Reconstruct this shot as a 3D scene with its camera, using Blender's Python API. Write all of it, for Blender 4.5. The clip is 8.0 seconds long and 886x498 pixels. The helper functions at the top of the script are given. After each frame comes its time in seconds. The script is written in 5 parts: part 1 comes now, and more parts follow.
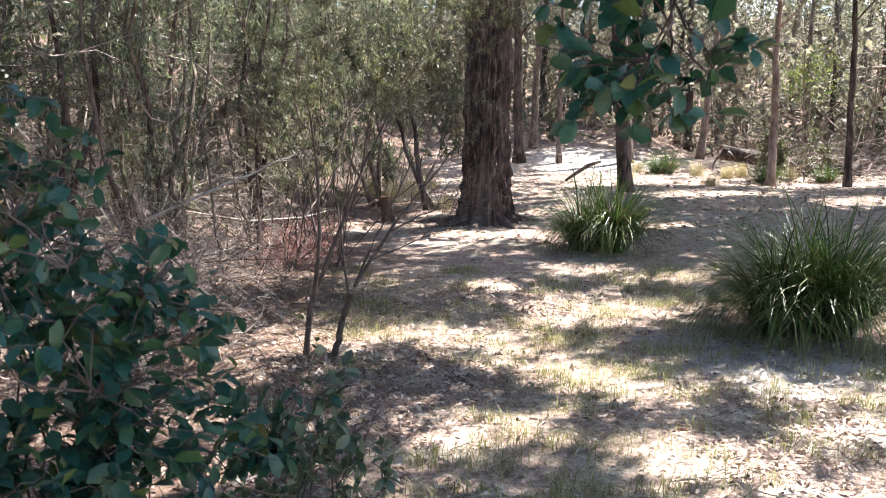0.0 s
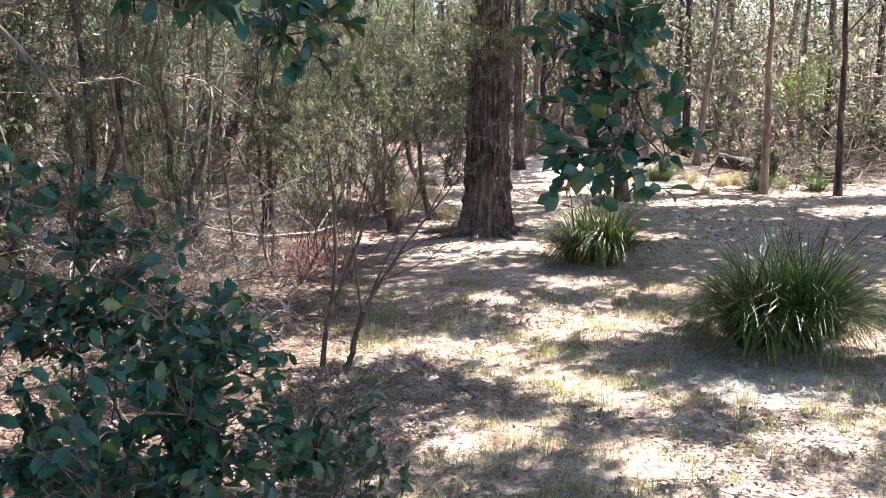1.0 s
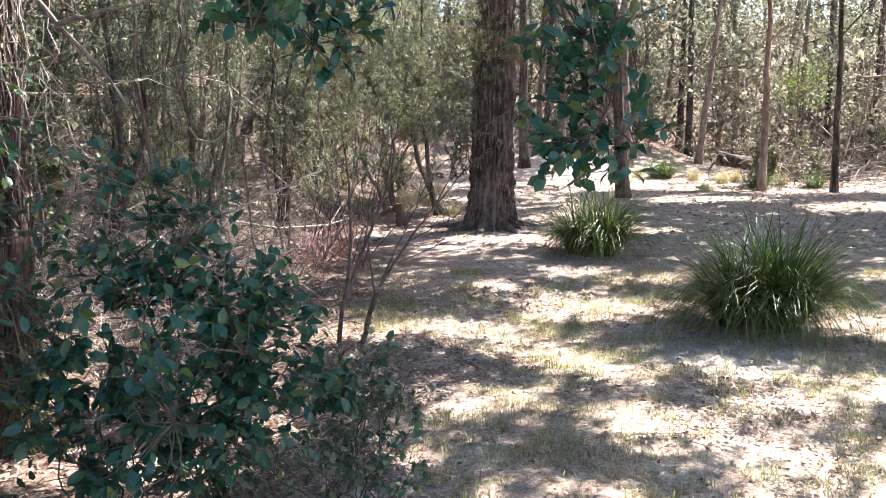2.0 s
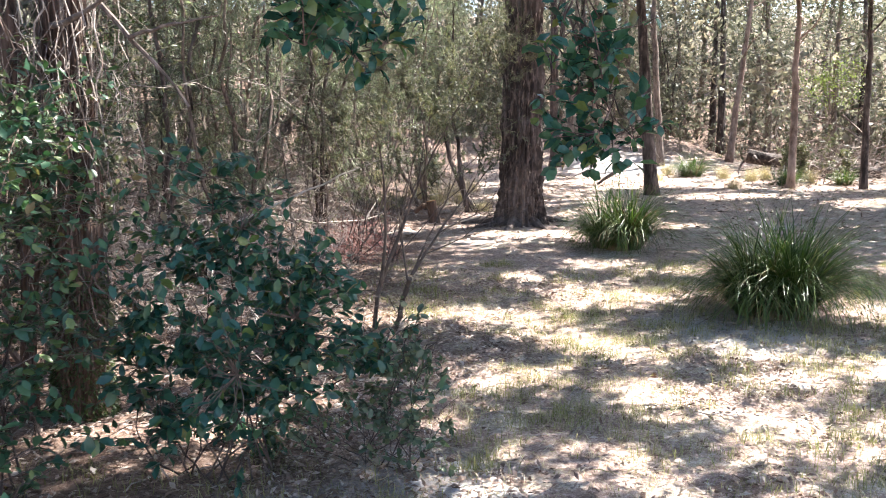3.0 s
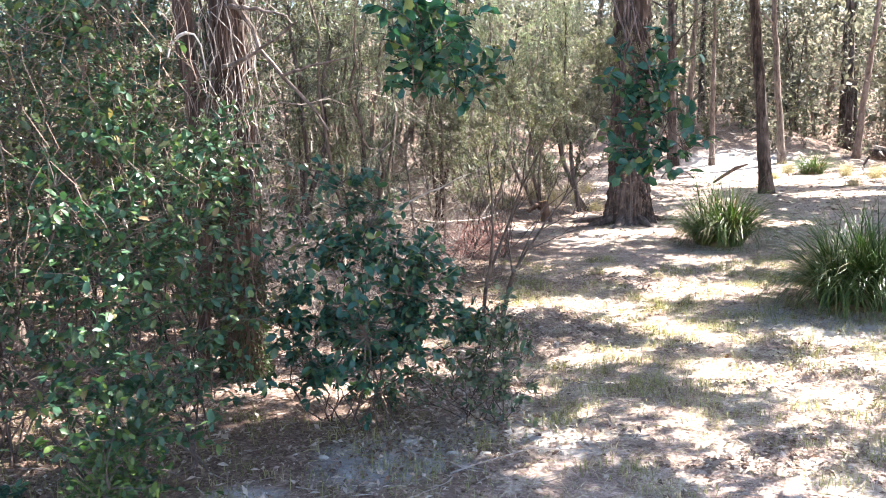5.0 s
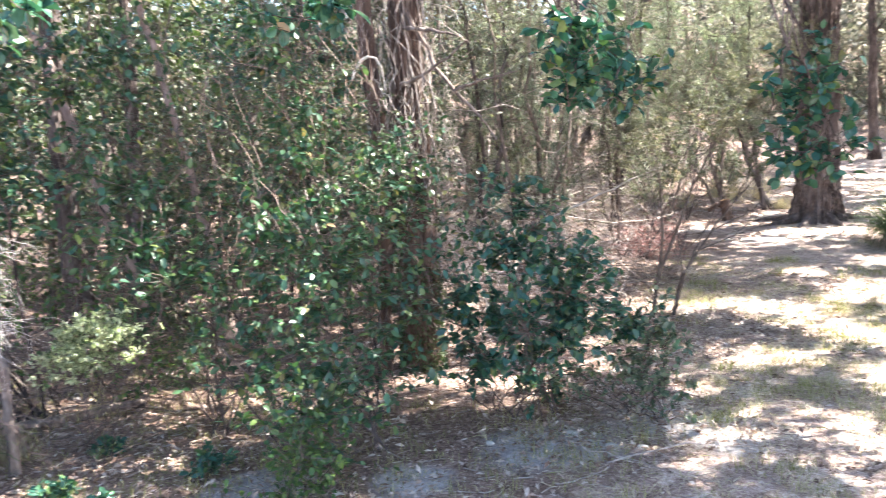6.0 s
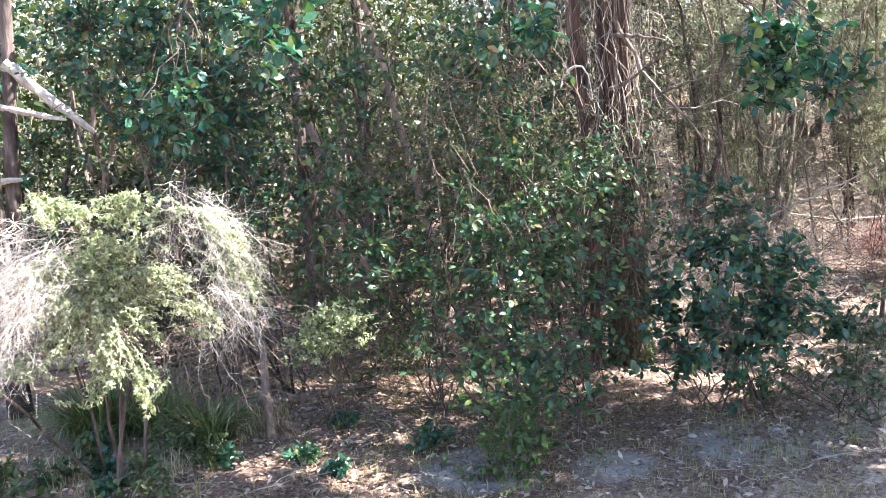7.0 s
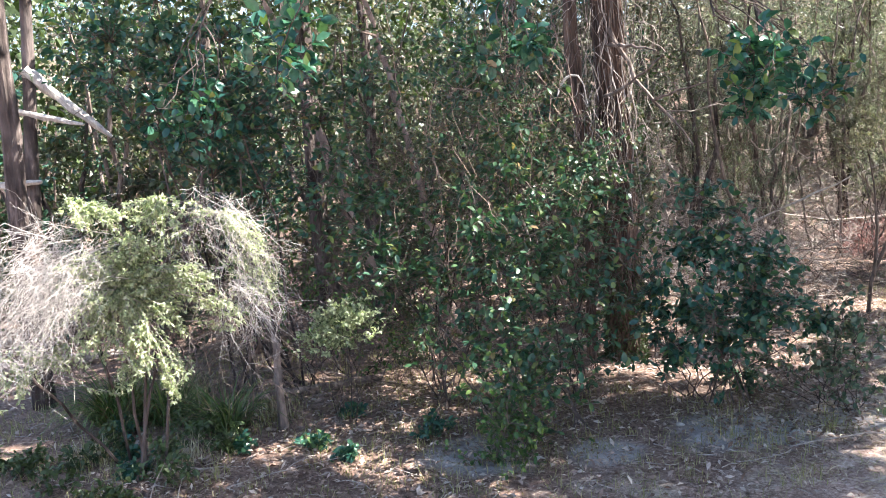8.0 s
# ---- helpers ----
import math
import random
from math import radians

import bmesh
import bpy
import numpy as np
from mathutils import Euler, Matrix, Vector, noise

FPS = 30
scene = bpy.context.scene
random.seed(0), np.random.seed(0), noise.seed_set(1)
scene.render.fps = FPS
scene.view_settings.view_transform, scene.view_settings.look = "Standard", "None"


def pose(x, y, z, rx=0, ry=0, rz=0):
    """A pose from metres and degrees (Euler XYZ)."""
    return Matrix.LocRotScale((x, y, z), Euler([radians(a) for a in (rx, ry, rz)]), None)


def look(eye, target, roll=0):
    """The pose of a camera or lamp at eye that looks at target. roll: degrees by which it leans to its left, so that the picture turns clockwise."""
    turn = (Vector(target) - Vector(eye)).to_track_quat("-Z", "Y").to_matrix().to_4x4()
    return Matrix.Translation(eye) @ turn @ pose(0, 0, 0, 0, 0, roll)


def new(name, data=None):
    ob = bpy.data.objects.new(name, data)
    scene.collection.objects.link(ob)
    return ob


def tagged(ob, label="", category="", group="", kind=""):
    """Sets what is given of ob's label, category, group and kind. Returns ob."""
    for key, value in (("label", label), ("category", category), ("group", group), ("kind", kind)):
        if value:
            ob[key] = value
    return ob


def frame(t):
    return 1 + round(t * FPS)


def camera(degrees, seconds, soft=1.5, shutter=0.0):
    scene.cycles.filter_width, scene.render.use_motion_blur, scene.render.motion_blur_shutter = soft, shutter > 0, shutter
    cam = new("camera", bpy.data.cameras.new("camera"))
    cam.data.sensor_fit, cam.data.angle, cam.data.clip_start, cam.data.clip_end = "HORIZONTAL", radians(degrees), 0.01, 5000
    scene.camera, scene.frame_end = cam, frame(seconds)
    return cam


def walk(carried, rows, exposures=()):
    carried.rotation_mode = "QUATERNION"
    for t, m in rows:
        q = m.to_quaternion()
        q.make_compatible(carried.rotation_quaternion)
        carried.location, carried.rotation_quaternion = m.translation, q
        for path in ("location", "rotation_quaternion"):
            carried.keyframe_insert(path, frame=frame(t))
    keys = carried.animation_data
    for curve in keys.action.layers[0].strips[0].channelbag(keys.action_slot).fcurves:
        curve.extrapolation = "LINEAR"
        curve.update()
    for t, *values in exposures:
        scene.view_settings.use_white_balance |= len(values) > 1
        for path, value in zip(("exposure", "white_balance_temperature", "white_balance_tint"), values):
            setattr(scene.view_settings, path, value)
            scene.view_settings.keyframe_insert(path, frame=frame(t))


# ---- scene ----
cam = camera(54.3, 8.0, soft=1.0, shutter=0.25)
METRES, EYE, TILT, LEAN, TURN = 4.2, 1.6, -7.0, 0.0, 0.0
ROWS = [
    (0.0, 0.0, 0.0, 0.0, -0.0, 0.0, -0.0),
    (0.5, -0.0037, -0.0727, 0.0477, 0.06, -0.07, -0.04),
    (1.0, -0.006, -0.1486, 0.0422, 0.07, -0.07, -0.06),
    (1.5, -0.0066, -0.227, 0.0287, 0.31, -0.06, -0.05),
    (3.0, 0.0087, -0.4247, -0.0067, 2.76, -0.02, 0.01),
    (3.5, 0.0214, -0.4915, -0.009, 6.43, -0.02, 0.02),
    (4.0, 0.0386, -0.56, -0.0147, 9.02, -0.04, 0.02),
    (5.5, 0.1066, -0.7224, -0.0128, 14.58, -0.06, 0.1),
    (6.0, 0.1372, -0.7591, -0.0103, 23.13, -0.12, 0.13),
    (6.5, 0.1718, -0.7975, -0.0083, 32.11, -0.2, 0.17),
    (7.0, 0.2072, -0.8365, -0.009, 37.71, -0.22, 0.17),
    (7.5, 0.2371, -0.8723, -0.0081, 37.96, -0.26, 0.18),
    (8.0, 0.2624, -0.9044, -0.0082, 37.97, -0.26, 0.17),
]
EXPOSURE = [(0.0, 2.27), (1.5, 2.43), (3.0, 2.55), (4.2, 2.67), (5.5, 3.2), (6.0, 3.31), (6.5, 3.28), (7.0, 3.0), (8.0, 2.64)]
walk(cam, [(t, pose(0, 0, EYE, TILT, LEAN, TURN) @ pose(METRES * x, METRES * y, METRES * z, 90 + pitch, roll, yaw)) for t, x, y, z, yaw, pitch, roll in ROWS], EXPOSURE)

# ---- light ----
SUN_AZ, SUN_EL = radians(52), radians(50)          # azimuth from +y towards +x
SUN = np.array([math.sin(SUN_AZ) * math.cos(SUN_EL), math.cos(SUN_AZ) * math.cos(SUN_EL), math.sin(SUN_EL)])
world = bpy.data.worlds.new("sky")
scene.world = world
world.use_nodes = True
wn = world.node_tree.nodes
sky = wn.new("ShaderNodeTexSky")
sky.sky_type, sky.sun_disc, sky.sun_elevation, sky.sun_rotation = "NISHITA", False, SUN_EL, SUN_AZ
world.node_tree.links.new(sky.outputs[0], wn["Background"].inputs[0])
wn["Background"].inputs[1].default_value = 0.078
sun_data = bpy.data.lights.new("sun", "SUN")
sun_data.energy, sun_data.angle, sun_data.color = 5.0, radians(0.5), (1.0, 0.95, 0.87)
sun_lamp = new("sun", sun_data)
sun_lamp.matrix_world = look((0, 0, 30), tuple(np.array([0, 0, 30]) - SUN))


# ---- materials ----
def material(name):
    m = bpy.data.materials.new(name)
    m.use_nodes = True
    nt = m.node_tree
    return m, nt, nt.nodes["Principled BSDF"], nt.nodes["Material Output"]


def ramp(nt, source, stops):
    r = nt.nodes.new("ShaderNodeValToRGB")
    while len(r.color_ramp.elements) < len(stops):
        r.color_ramp.elements.new(0.5)
    for e, (p, c) in zip(r.color_ramp.elements, stops):
        e.position, e.color = p, (*c, 1)
    nt.links.new(source, r.inputs[0])
    return r.outputs[0]


def noise_node(nt, scale, detail=4, stretch=(1, 1, 1), rough=0.6):
    co = nt.nodes.new("ShaderNodeTexCoord")
    mp = nt.nodes.new("ShaderNodeMapping")
    mp.inputs["Scale"].default_value = stretch
    n = nt.nodes.new("ShaderNodeTexNoise")
    n.inputs["Scale"].default_value, n.inputs["Detail"].default_value, n.inputs["Roughness"].default_value = scale, detail, rough
    nt.links.new(co.outputs["Object"], mp.inputs["Vector"])
    nt.links.new(mp.outputs[0], n.inputs["Vector"])
    return n.outputs["Fac"]


def mixed(nt, fac, a, b, mode="MIX"):
    x = nt.nodes.new("ShaderNodeMix")
    x.data_type, x.blend_type = "RGBA", mode
    for sock, v in ((x.inputs[0], fac), (x.inputs[6], a), (x.inputs[7], b)):
        if isinstance(v, (int, float)):
            sock.default_value = v
        elif isinstance(v, tuple):
            sock.default_value = (*v, 1)
        else:
            nt.links.new(v, sock)
    return x.outputs[2]


def bumped(nt, bsdf, height, strength, distance):
    b = nt.nodes.new("ShaderNodeBump")
    b.inputs["Strength"].default_value, b.inputs["Distance"].default_value = strength, distance
    nt.links.new(height, b.inputs["Height"])
    nt.links.new(b.outputs[0], bsdf.inputs["Normal"])


def bark_material(name, dark, mid, light, scale=9, stretch=0.16, relief=0.02, moss=None):
    m, nt, p, _ = material(name)
    f = noise_node(nt, scale, 6, (1, 1, stretch), 0.65)
    g = noise_node(nt, 1.3, 3)
    fine = noise_node(nt, scale * 5, 3, (1, 1, 0.3))
    c = ramp(nt, f, [(0.34, dark), (0.5, mid), (0.68, light)])
    c = mixed(nt, fine, c, (0.9, 0.85, 0.8), "MULTIPLY")
    c = mixed(nt, ramp(nt, g, [(0.45, (0, 0, 0)), (0.7, (0.6, 0.6, 0.6))]), c, moss or light)
    nt.links.new(c, p.inputs["Base Color"])
    p.inputs["Roughness"].default_value = 0.9
    bumped(nt, p, f, 0.8, relief)
    return m


def leaf_material(name, stops, rough=0.4, through_light=0.35, single=False, glow=(0.95, 1.1, 0.62), tone=0.0):
    m, nt, p, out = material(name)
    if single:
        r = nt.nodes.new("ShaderNodeObjectInfo").outputs["Random"]
    else:
        r = nt.nodes.new("ShaderNodeNewGeometry").outputs["Random Per Island"]
    c = ramp(nt, r, stops)
    v = ramp(nt, noise_node(nt, 40, 3), [(0.3, (0.72, 0.74, 0.7)), (0.7, (1.0, 1.0, 1.0))])
    c = mixed(nt, 1.0, c, v, "MULTIPLY")
    if tone:
        # lighter, darker and drier plants among one another
        c = mixed(nt, 1.0, c, ramp(nt, noise_node(nt, tone, 3), [(0.34, (0.5, 0.52, 0.5)), (0.5, (0.95, 0.95, 0.95)), (0.58, (1.12, 1.02, 0.92)), (0.68, (1.35, 1.35, 1.32))]), "MULTIPLY")
    nt.links.new(c, p.inputs["Base Color"])
    p.inputs["Roughness"].default_value = rough
    t = nt.nodes.new("ShaderNodeBsdfTranslucent")
    nt.links.new(mixed(nt, 1.0, c, glow, "MULTIPLY"), t.inputs["Color"])
    x = nt.nodes.new("ShaderNodeMixShader")
    x.inputs[0].default_value = through_light
    nt.links.new(p.outputs[0], x.inputs[1])
    nt.links.new(t.outputs[0], x.inputs[2])
    nt.links.new(x.outputs[0], out.inputs[0])
    return m


def ground_material():
    m, nt, p, _ = material("forest_floor")
    a, b, c, d = noise_node(nt, 0.55, 5), noise_node(nt, 2.2, 5), noise_node(nt, 34, 8, rough=0.8), noise_node(nt, 150, 4, rough=0.7)
    litter = ramp(nt, c, [(0.36, (0.13, 0.085, 0.07)), (0.46, (0.3, 0.21, 0.178)), (0.55, (0.47, 0.365, 0.325)), (0.66, (0.66, 0.58, 0.54))])
    # sand grey tinted towards blue to show skylight in the shade
    sand = ramp(nt, c, [(0.3, (0.31, 0.31, 0.325)), (0.7, (0.47, 0.47, 0.485))])
    straw = ramp(nt, c, [(0.38, (0.29, 0.23, 0.175)), (0.5, (0.52, 0.46, 0.38)), (0.62, (0.74, 0.69, 0.61))])
    col = mixed(nt, ramp(nt, b, [(0.51, (0, 0, 0)), (0.62, (0.8, 0.8, 0.8))]), litter, straw)
    col = mixed(nt, ramp(nt, a, [(0.58, (0, 0, 0)), (0.70, (0.75, 0.75, 0.75))]), col, sand)
    place = nt.nodes.new("ShaderNodeNewGeometry").outputs["Position"]
    # dark red-brown leaf mould under the thicket, straw in the clearing
    axes = nt.nodes.new("ShaderNodeSeparateXYZ")
    nt.links.new(place, axes.inputs[0])
    edge = nt.nodes.new("ShaderNodeMath")
    edge.operation = "MULTIPLY_ADD"
    nt.links.new(a, edge.inputs[0])
    edge.inputs[1].default_value = 5.0
    nt.links.new(axes.outputs[0], edge.inputs[2])
    under = nt.nodes.new("ShaderNodeMapRange")
    nt.links.new(edge.outputs[0], under.inputs[0])
    under.inputs[1].default_value, under.inputs[2].default_value = 2.3, 1.3
    under.inputs[3].default_value, under.inputs[4].default_value = 0.0, 0.9
    mould = ramp(nt, c, [(0.36, (0.035, 0.023, 0.018)), (0.47, (0.14, 0.083, 0.062)), (0.56, (0.25, 0.165, 0.13)), (0.68, (0.4, 0.33, 0.29))])
    col = mixed(nt, under.outputs[0], col, mould)
    beyond = nt.nodes.new("ShaderNodeMapRange")
    nt.links.new(axes.outputs[1], beyond.inputs[0])
    beyond.inputs[1].default_value, beyond.inputs[2].default_value = 26.0, 31.0
    beyond.inputs[3].default_value, beyond.inputs[4].default_value = 0.0, 0.9
    col = mixed(nt, beyond.outputs[0], col, mould)
    # bare grey sand where nothing grows, with skylight's blue put into its colour
    for x, y, r in ((2.35, 6.15, 0.95), (-0.95, 1.95, 0.55), (-2.27, 0.78, 0.45), (-1.6, 1.25, 0.32), (-0.3, 2.7, 0.55), (3.6, 5.0, 0.6), (0.1, 2.3, 0.3), (4.6, 27.0, 2.6)):
        far = nt.nodes.new("ShaderNodeVectorMath")
        far.operation = "DISTANCE"
        nt.links.new(place, far.inputs[0])
        far.inputs[1].default_value = (x, y, 0.05 if y < 10 else 0.9)
        ragged = nt.nodes.new("ShaderNodeMath")
        ragged.operation = "MULTIPLY_ADD"
        nt.links.new(b, ragged.inputs[0])
        ragged.inputs[1].default_value = 1.6 * r
        nt.links.new(far.outputs["Value"], ragged.inputs[2])
        near = nt.nodes.new("ShaderNodeMapRange")
        nt.links.new(ragged.outputs[0], near.inputs[0])
        near.inputs[1].default_value, near.inputs[2].default_value = 1.75 * r, 1.35 * r
        near.inputs[3].default_value, near.inputs[4].default_value = 0.0, 0.8
        col = mixed(nt, near.outputs[0], col, sand)
    col = mixed(nt, 1.0, col, ramp(nt, d, [(0.38, (0.6, 0.57, 0.55)), (0.5, (1.0, 1.0, 1.0))]), "MULTIPLY")
    col = mixed(nt, 1.0, col, ramp(nt, noise_node(nt, 5.5, 4, rough=0.75), [(0.36, (0.62, 0.58, 0.55)), (0.5, (0.95, 0.93, 0.92)), (0.64, (1.15, 1.13, 1.1))]), "MULTIPLY")
    nt.links.new(col, p.inputs["Base Color"])
    p.inputs["Roughness"].default_value = 0.95
    bumped(nt, p, c, 0.35, 0.015)
    return m


def wood_material(name, dark, light, scale=30):
    m, nt, p, _ = material(name)
    f = noise_node(nt, scale, 4, (1, 1, 0.35))
    nt.links.new(ramp(nt, f, [(0.3, dark), (0.7, light)]), p.inputs["Base Color"])
    p.inputs["Roughness"].default_value = 0.85
    bumped(nt, p, f, 0.5, 0.004)
    return m


GROUND = ground_material()
BARK_DARK = bark_material("furrowed_bark", (0.011, 0.008, 0.0075), (0.046, 0.032, 0.029), (0.2, 0.16, 0.15), 15, 0.22, 0.035)
BARK_SHAGGY = bark_material("stringy_bark", (0.02, 0.013, 0.01), (0.085, 0.052, 0.04), (0.22, 0.15, 0.12), 26, 0.06, 0.02)
BARK_GREY = bark_material("grey_bark", (0.05, 0.04, 0.035), (0.15, 0.115, 0.1), (0.30, 0.245, 0.22), 18, 0.3, 0.01)
BARK_PINK = bark_material("pinkish_bark", (0.10, 0.07, 0.06), (0.22, 0.16, 0.14), (0.38, 0.30, 0.27), 12, 0.4, 0.006)
TWIG = wood_material("twig_bark", (0.045, 0.035, 0.03), (0.155, 0.122, 0.104))
DEADWOOD = wood_material("weathered_dead_wood", (0.16, 0.13, 0.12), (0.48, 0.42, 0.38))
PALE_TWIG = wood_material("bleached_twig", (0.27, 0.25, 0.235), (0.58, 0.54, 0.51))
RED_TWIG = wood_material("red_brown_twig", (0.14, 0.055, 0.05), (0.38, 0.2, 0.18))
DEADWOOD_RED = wood_material("reddish_dead_wood", (0.09, 0.06, 0.05), (0.27, 0.195, 0.165))
CUT_WOOD = wood_material("sawn_wood", (0.26, 0.15, 0.07), (0.42, 0.27, 0.14))
STONE = wood_material("pale_stone", (0.32, 0.30, 0.28), (0.5, 0.47, 0.44))
GLOSSY = [(0.0, (0.021, 0.078, 0.061)), (0.5, (0.036, 0.115, 0.084)), (0.86, (0.062, 0.145, 0.074)), (0.97, (0.14, 0.2, 0.06)), (1.0, (0.24, 0.17, 0.10))]
LEAF_GLOSSY = leaf_material("glossy_leaf", GLOSSY, 0.33, 0.24)
LEAF_SINGLE = leaf_material("glossy_leaf_large", GLOSSY, 0.27, 0.22, single=True)
LEAF_LIGHT = leaf_material("young_leaf", [(0, (0.04, 0.095, 0.035)), (0.6, (0.075, 0.15, 0.05)), (1, (0.18, 0.26, 0.07))], 0.4, 0.35)
LEAF_THICKET = leaf_material("thicket_leaf", [(0, (0.027, 0.076, 0.047)), (0.5, (0.046, 0.115, 0.064)), (0.84, (0.078, 0.155, 0.068)), (0.97, (0.17, 0.22, 0.075)), (1, (0.28, 0.19, 0.1))], 0.36, 0.28)
LEAF_GUM = leaf_material("grey_green_leaf", [(0, (0.06, 0.1, 0.07)), (0.6, (0.13, 0.18, 0.12)), (1, (0.24, 0.27, 0.17))], 0.4, 0.3)
LEAF_BUSH = leaf_material("bush_leaf", [(0, (0.035, 0.055, 0.03)), (0.5, (0.07, 0.10, 0.055)), (0.8, (0.12, 0.145, 0.085)), (0.92, (0.2, 0.17, 0.11)), (1, (0.28, 0.2, 0.14))], 0.45, 0.28, tone=1.1)
LEAF_OLIVE = leaf_material("olive_fine_leaf", [(0, (0.078, 0.088, 0.053)), (0.5, (0.16, 0.168, 0.118)), (1, (0.26, 0.237, 0.178))], 0.55, 0.34, tone=0.9)
LEAF_GREY = leaf_material("grey_green_needle", [(0, (0.10, 0.12, 0.1)), (0.6, (0.24, 0.27, 0.235)), (1, (0.46, 0.49, 0.45))], 0.45, 0.42, tone=0.7)
LEAF_BRIGHT = leaf_material("bright_yellow_green_leaf", [(0, (0.17, 0.23, 0.06)), (1, (0.36, 0.41, 0.15))], 0.45, 0.45)
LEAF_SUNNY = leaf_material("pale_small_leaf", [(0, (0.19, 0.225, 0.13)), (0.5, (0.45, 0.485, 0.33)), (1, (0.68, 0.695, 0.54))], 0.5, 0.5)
# far leaves: brightness of backlit foliage is put into these pale colours
LEAF_FAR = leaf_material("far_leaf_backlit_pale", [(0, (0.09, 0.1, 0.075)), (0.45, (0.21, 0.218, 0.178)), (0.75, (0.32, 0.315, 0.27)), (1, (0.44, 0.41, 0.365))], 0.6, 0.55, tone=0.32, glow=(1.0, 0.98, 0.88))
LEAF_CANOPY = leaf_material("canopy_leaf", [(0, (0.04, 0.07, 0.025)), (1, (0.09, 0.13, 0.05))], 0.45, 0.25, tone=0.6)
BLADE = leaf_material("tussock_blade", [(0, (0.024, 0.056, 0.013)), (0.45, (0.06, 0.112, 0.024)), (0.85, (0.14, 0.205, 0.052)), (1, (0.3, 0.28, 0.15))], 0.38, 0.28)
BLADE_SINGLE = leaf_material("tussock_blade_single", [(0, (0.024, 0.056, 0.013)), (0.45, (0.06, 0.112, 0.024)), (0.85, (0.14, 0.205, 0.052)), (1, (0.3, 0.28, 0.15))], 0.38, 0.28, single=True)
BLADE_DEAD = leaf_material("dead_blade", [(0, (0.10, 0.065, 0.035)), (1, (0.30, 0.22, 0.13))], 0.7, 0.2, glow=(1, 0.8, 0.5))
LITTER = leaf_material("fallen_leaf", [(0, (0.12, 0.07, 0.055)), (0.35, (0.24, 0.16, 0.13)), (0.7, (0.4, 0.3, 0.26)), (0.92, (0.56, 0.47, 0.42)), (1, (0.68, 0.61, 0.56))], 0.55, 0.15, glow=(1, 0.8, 0.6))
DRY_GRASS = leaf_material("dry_grass", [(0, (0.26, 0.2, 0.13)), (0.4, (0.5, 0.43, 0.31)), (0.85, (0.74, 0.68, 0.54)), (0.93, (0.42, 0.4, 0.2)), (1, (0.28, 0.31, 0.11))], 0.6, 0.35, glow=(1, 0.95, 0.6))
GREEN_GRASS = leaf_material("green_grass", [(0, (0.14, 0.15, 0.045)), (0.5, (0.33, 0.31, 0.13)), (1, (0.58, 0.51, 0.31))], 0.5, 0.35)


# ---- geometry helpers ----
rng = np.random.default_rng(7)
UP = np.array([0.0, 0.0, 1.0])


def unit(v):
    v = np.asarray(v, float)
    return v / np.maximum(np.linalg.norm(v, axis=-1, keepdims=True), 1e-9)


def smooth(a, b, v):
    v = np.clip((np.asarray(v, float) - a) / (b - a), 0, 1)
    return v * v * (3 - 2 * v)


def gz(x, y):
    """Height of the ground."""
    x, y = np.asarray(x, float), np.asarray(y, float)
    z = 0.03 + 0.30 * smooth(5, 13, y) + 0.035 * np.clip(y - 13, 0, 60)
    z = z + 0.9 * smooth(12, 21, y) * smooth(-0.6, -5, x) + 0.12 * smooth(-2.2, -4.5, x) * (1 - smooth(8, 12, y))
    z = z + 0.2 * np.clip(np.hypot(x, y) - 42, 0, 70)
    z = z + 1.35 * smooth(25, 34, y) * smooth(10.5, 6, x)
    near = np.exp(-((x - 0.65) ** 2 + (y - 13.2) ** 2) / 0.9)
    return z + 0.06 * near + 0.018 * np.sin(1.7 * x + 0.6 * y) * np.sin(1.3 * y - 0.4 * x) + 0.01 * np.sin(4.1 * x + 1) * np.sin(3.7 * y)


class Geo:
    """Collects vertices and faces for one mesh."""

    def __init__(self):
        self.v, self.f, self.n = [], [], 0

    def add(self, v, *faces):
        v = np.asarray(v, float).reshape(-1, 3)
        for f in faces:
            self.f.append(np.asarray(f, int) + self.n)
        self.v.append(v)
        self.n += len(v)
        return self

    def mesh(self, name, mat, soft=False):
        me = bpy.data.meshes.new(name)
        v = np.concatenate(self.v)
        sizes = np.concatenate([np.full(len(f), f.shape[1]) for f in self.f])
        loops = np.concatenate([f.ravel() for f in self.f])
        me.vertices.add(len(v))
        me.vertices.foreach_set("co", v.ravel())
        me.loops.add(len(loops))
        me.loops.foreach_set("vertex_index", loops)
        me.polygons.add(len(sizes))
        me.polygons.foreach_set("loop_start", np.concatenate([[0], np.cumsum(sizes)[:-1]]))
        me.polygons.foreach_set("use_smooth", np.full(len(sizes), soft))
        me.update(calc_edges=True)
        me.validate()
        me.materials.append(mat)
        return me


def thing(name, label, category, at=(0, 0, 0), group="", kind=""):
    """An Empty at the base of a thing."""
    ob = new(name)
    ob.location = at
    return tagged(ob, label, category, group, kind)


def part(name, geo, mat, parent, label="", soft=False, kind=""):
    """One mesh of its own under a thing or a part; geo is in world metres."""
    ob = new(name, geo.mesh(name, mat, soft) if isinstance(geo, Geo) else geo)
    if parent is not None:
        ob.parent = parent
        ob.matrix_parent_inverse = Matrix.Translation(-Vector(parent.location))
    return tagged(ob, label, kind=kind)


def whole(name, geo, mat, label, category, kind="", soft=False, group=""):
    """A thing that is one single mesh."""
    return tagged(new(name, geo.mesh(name, mat, soft)), label, category, group, kind)


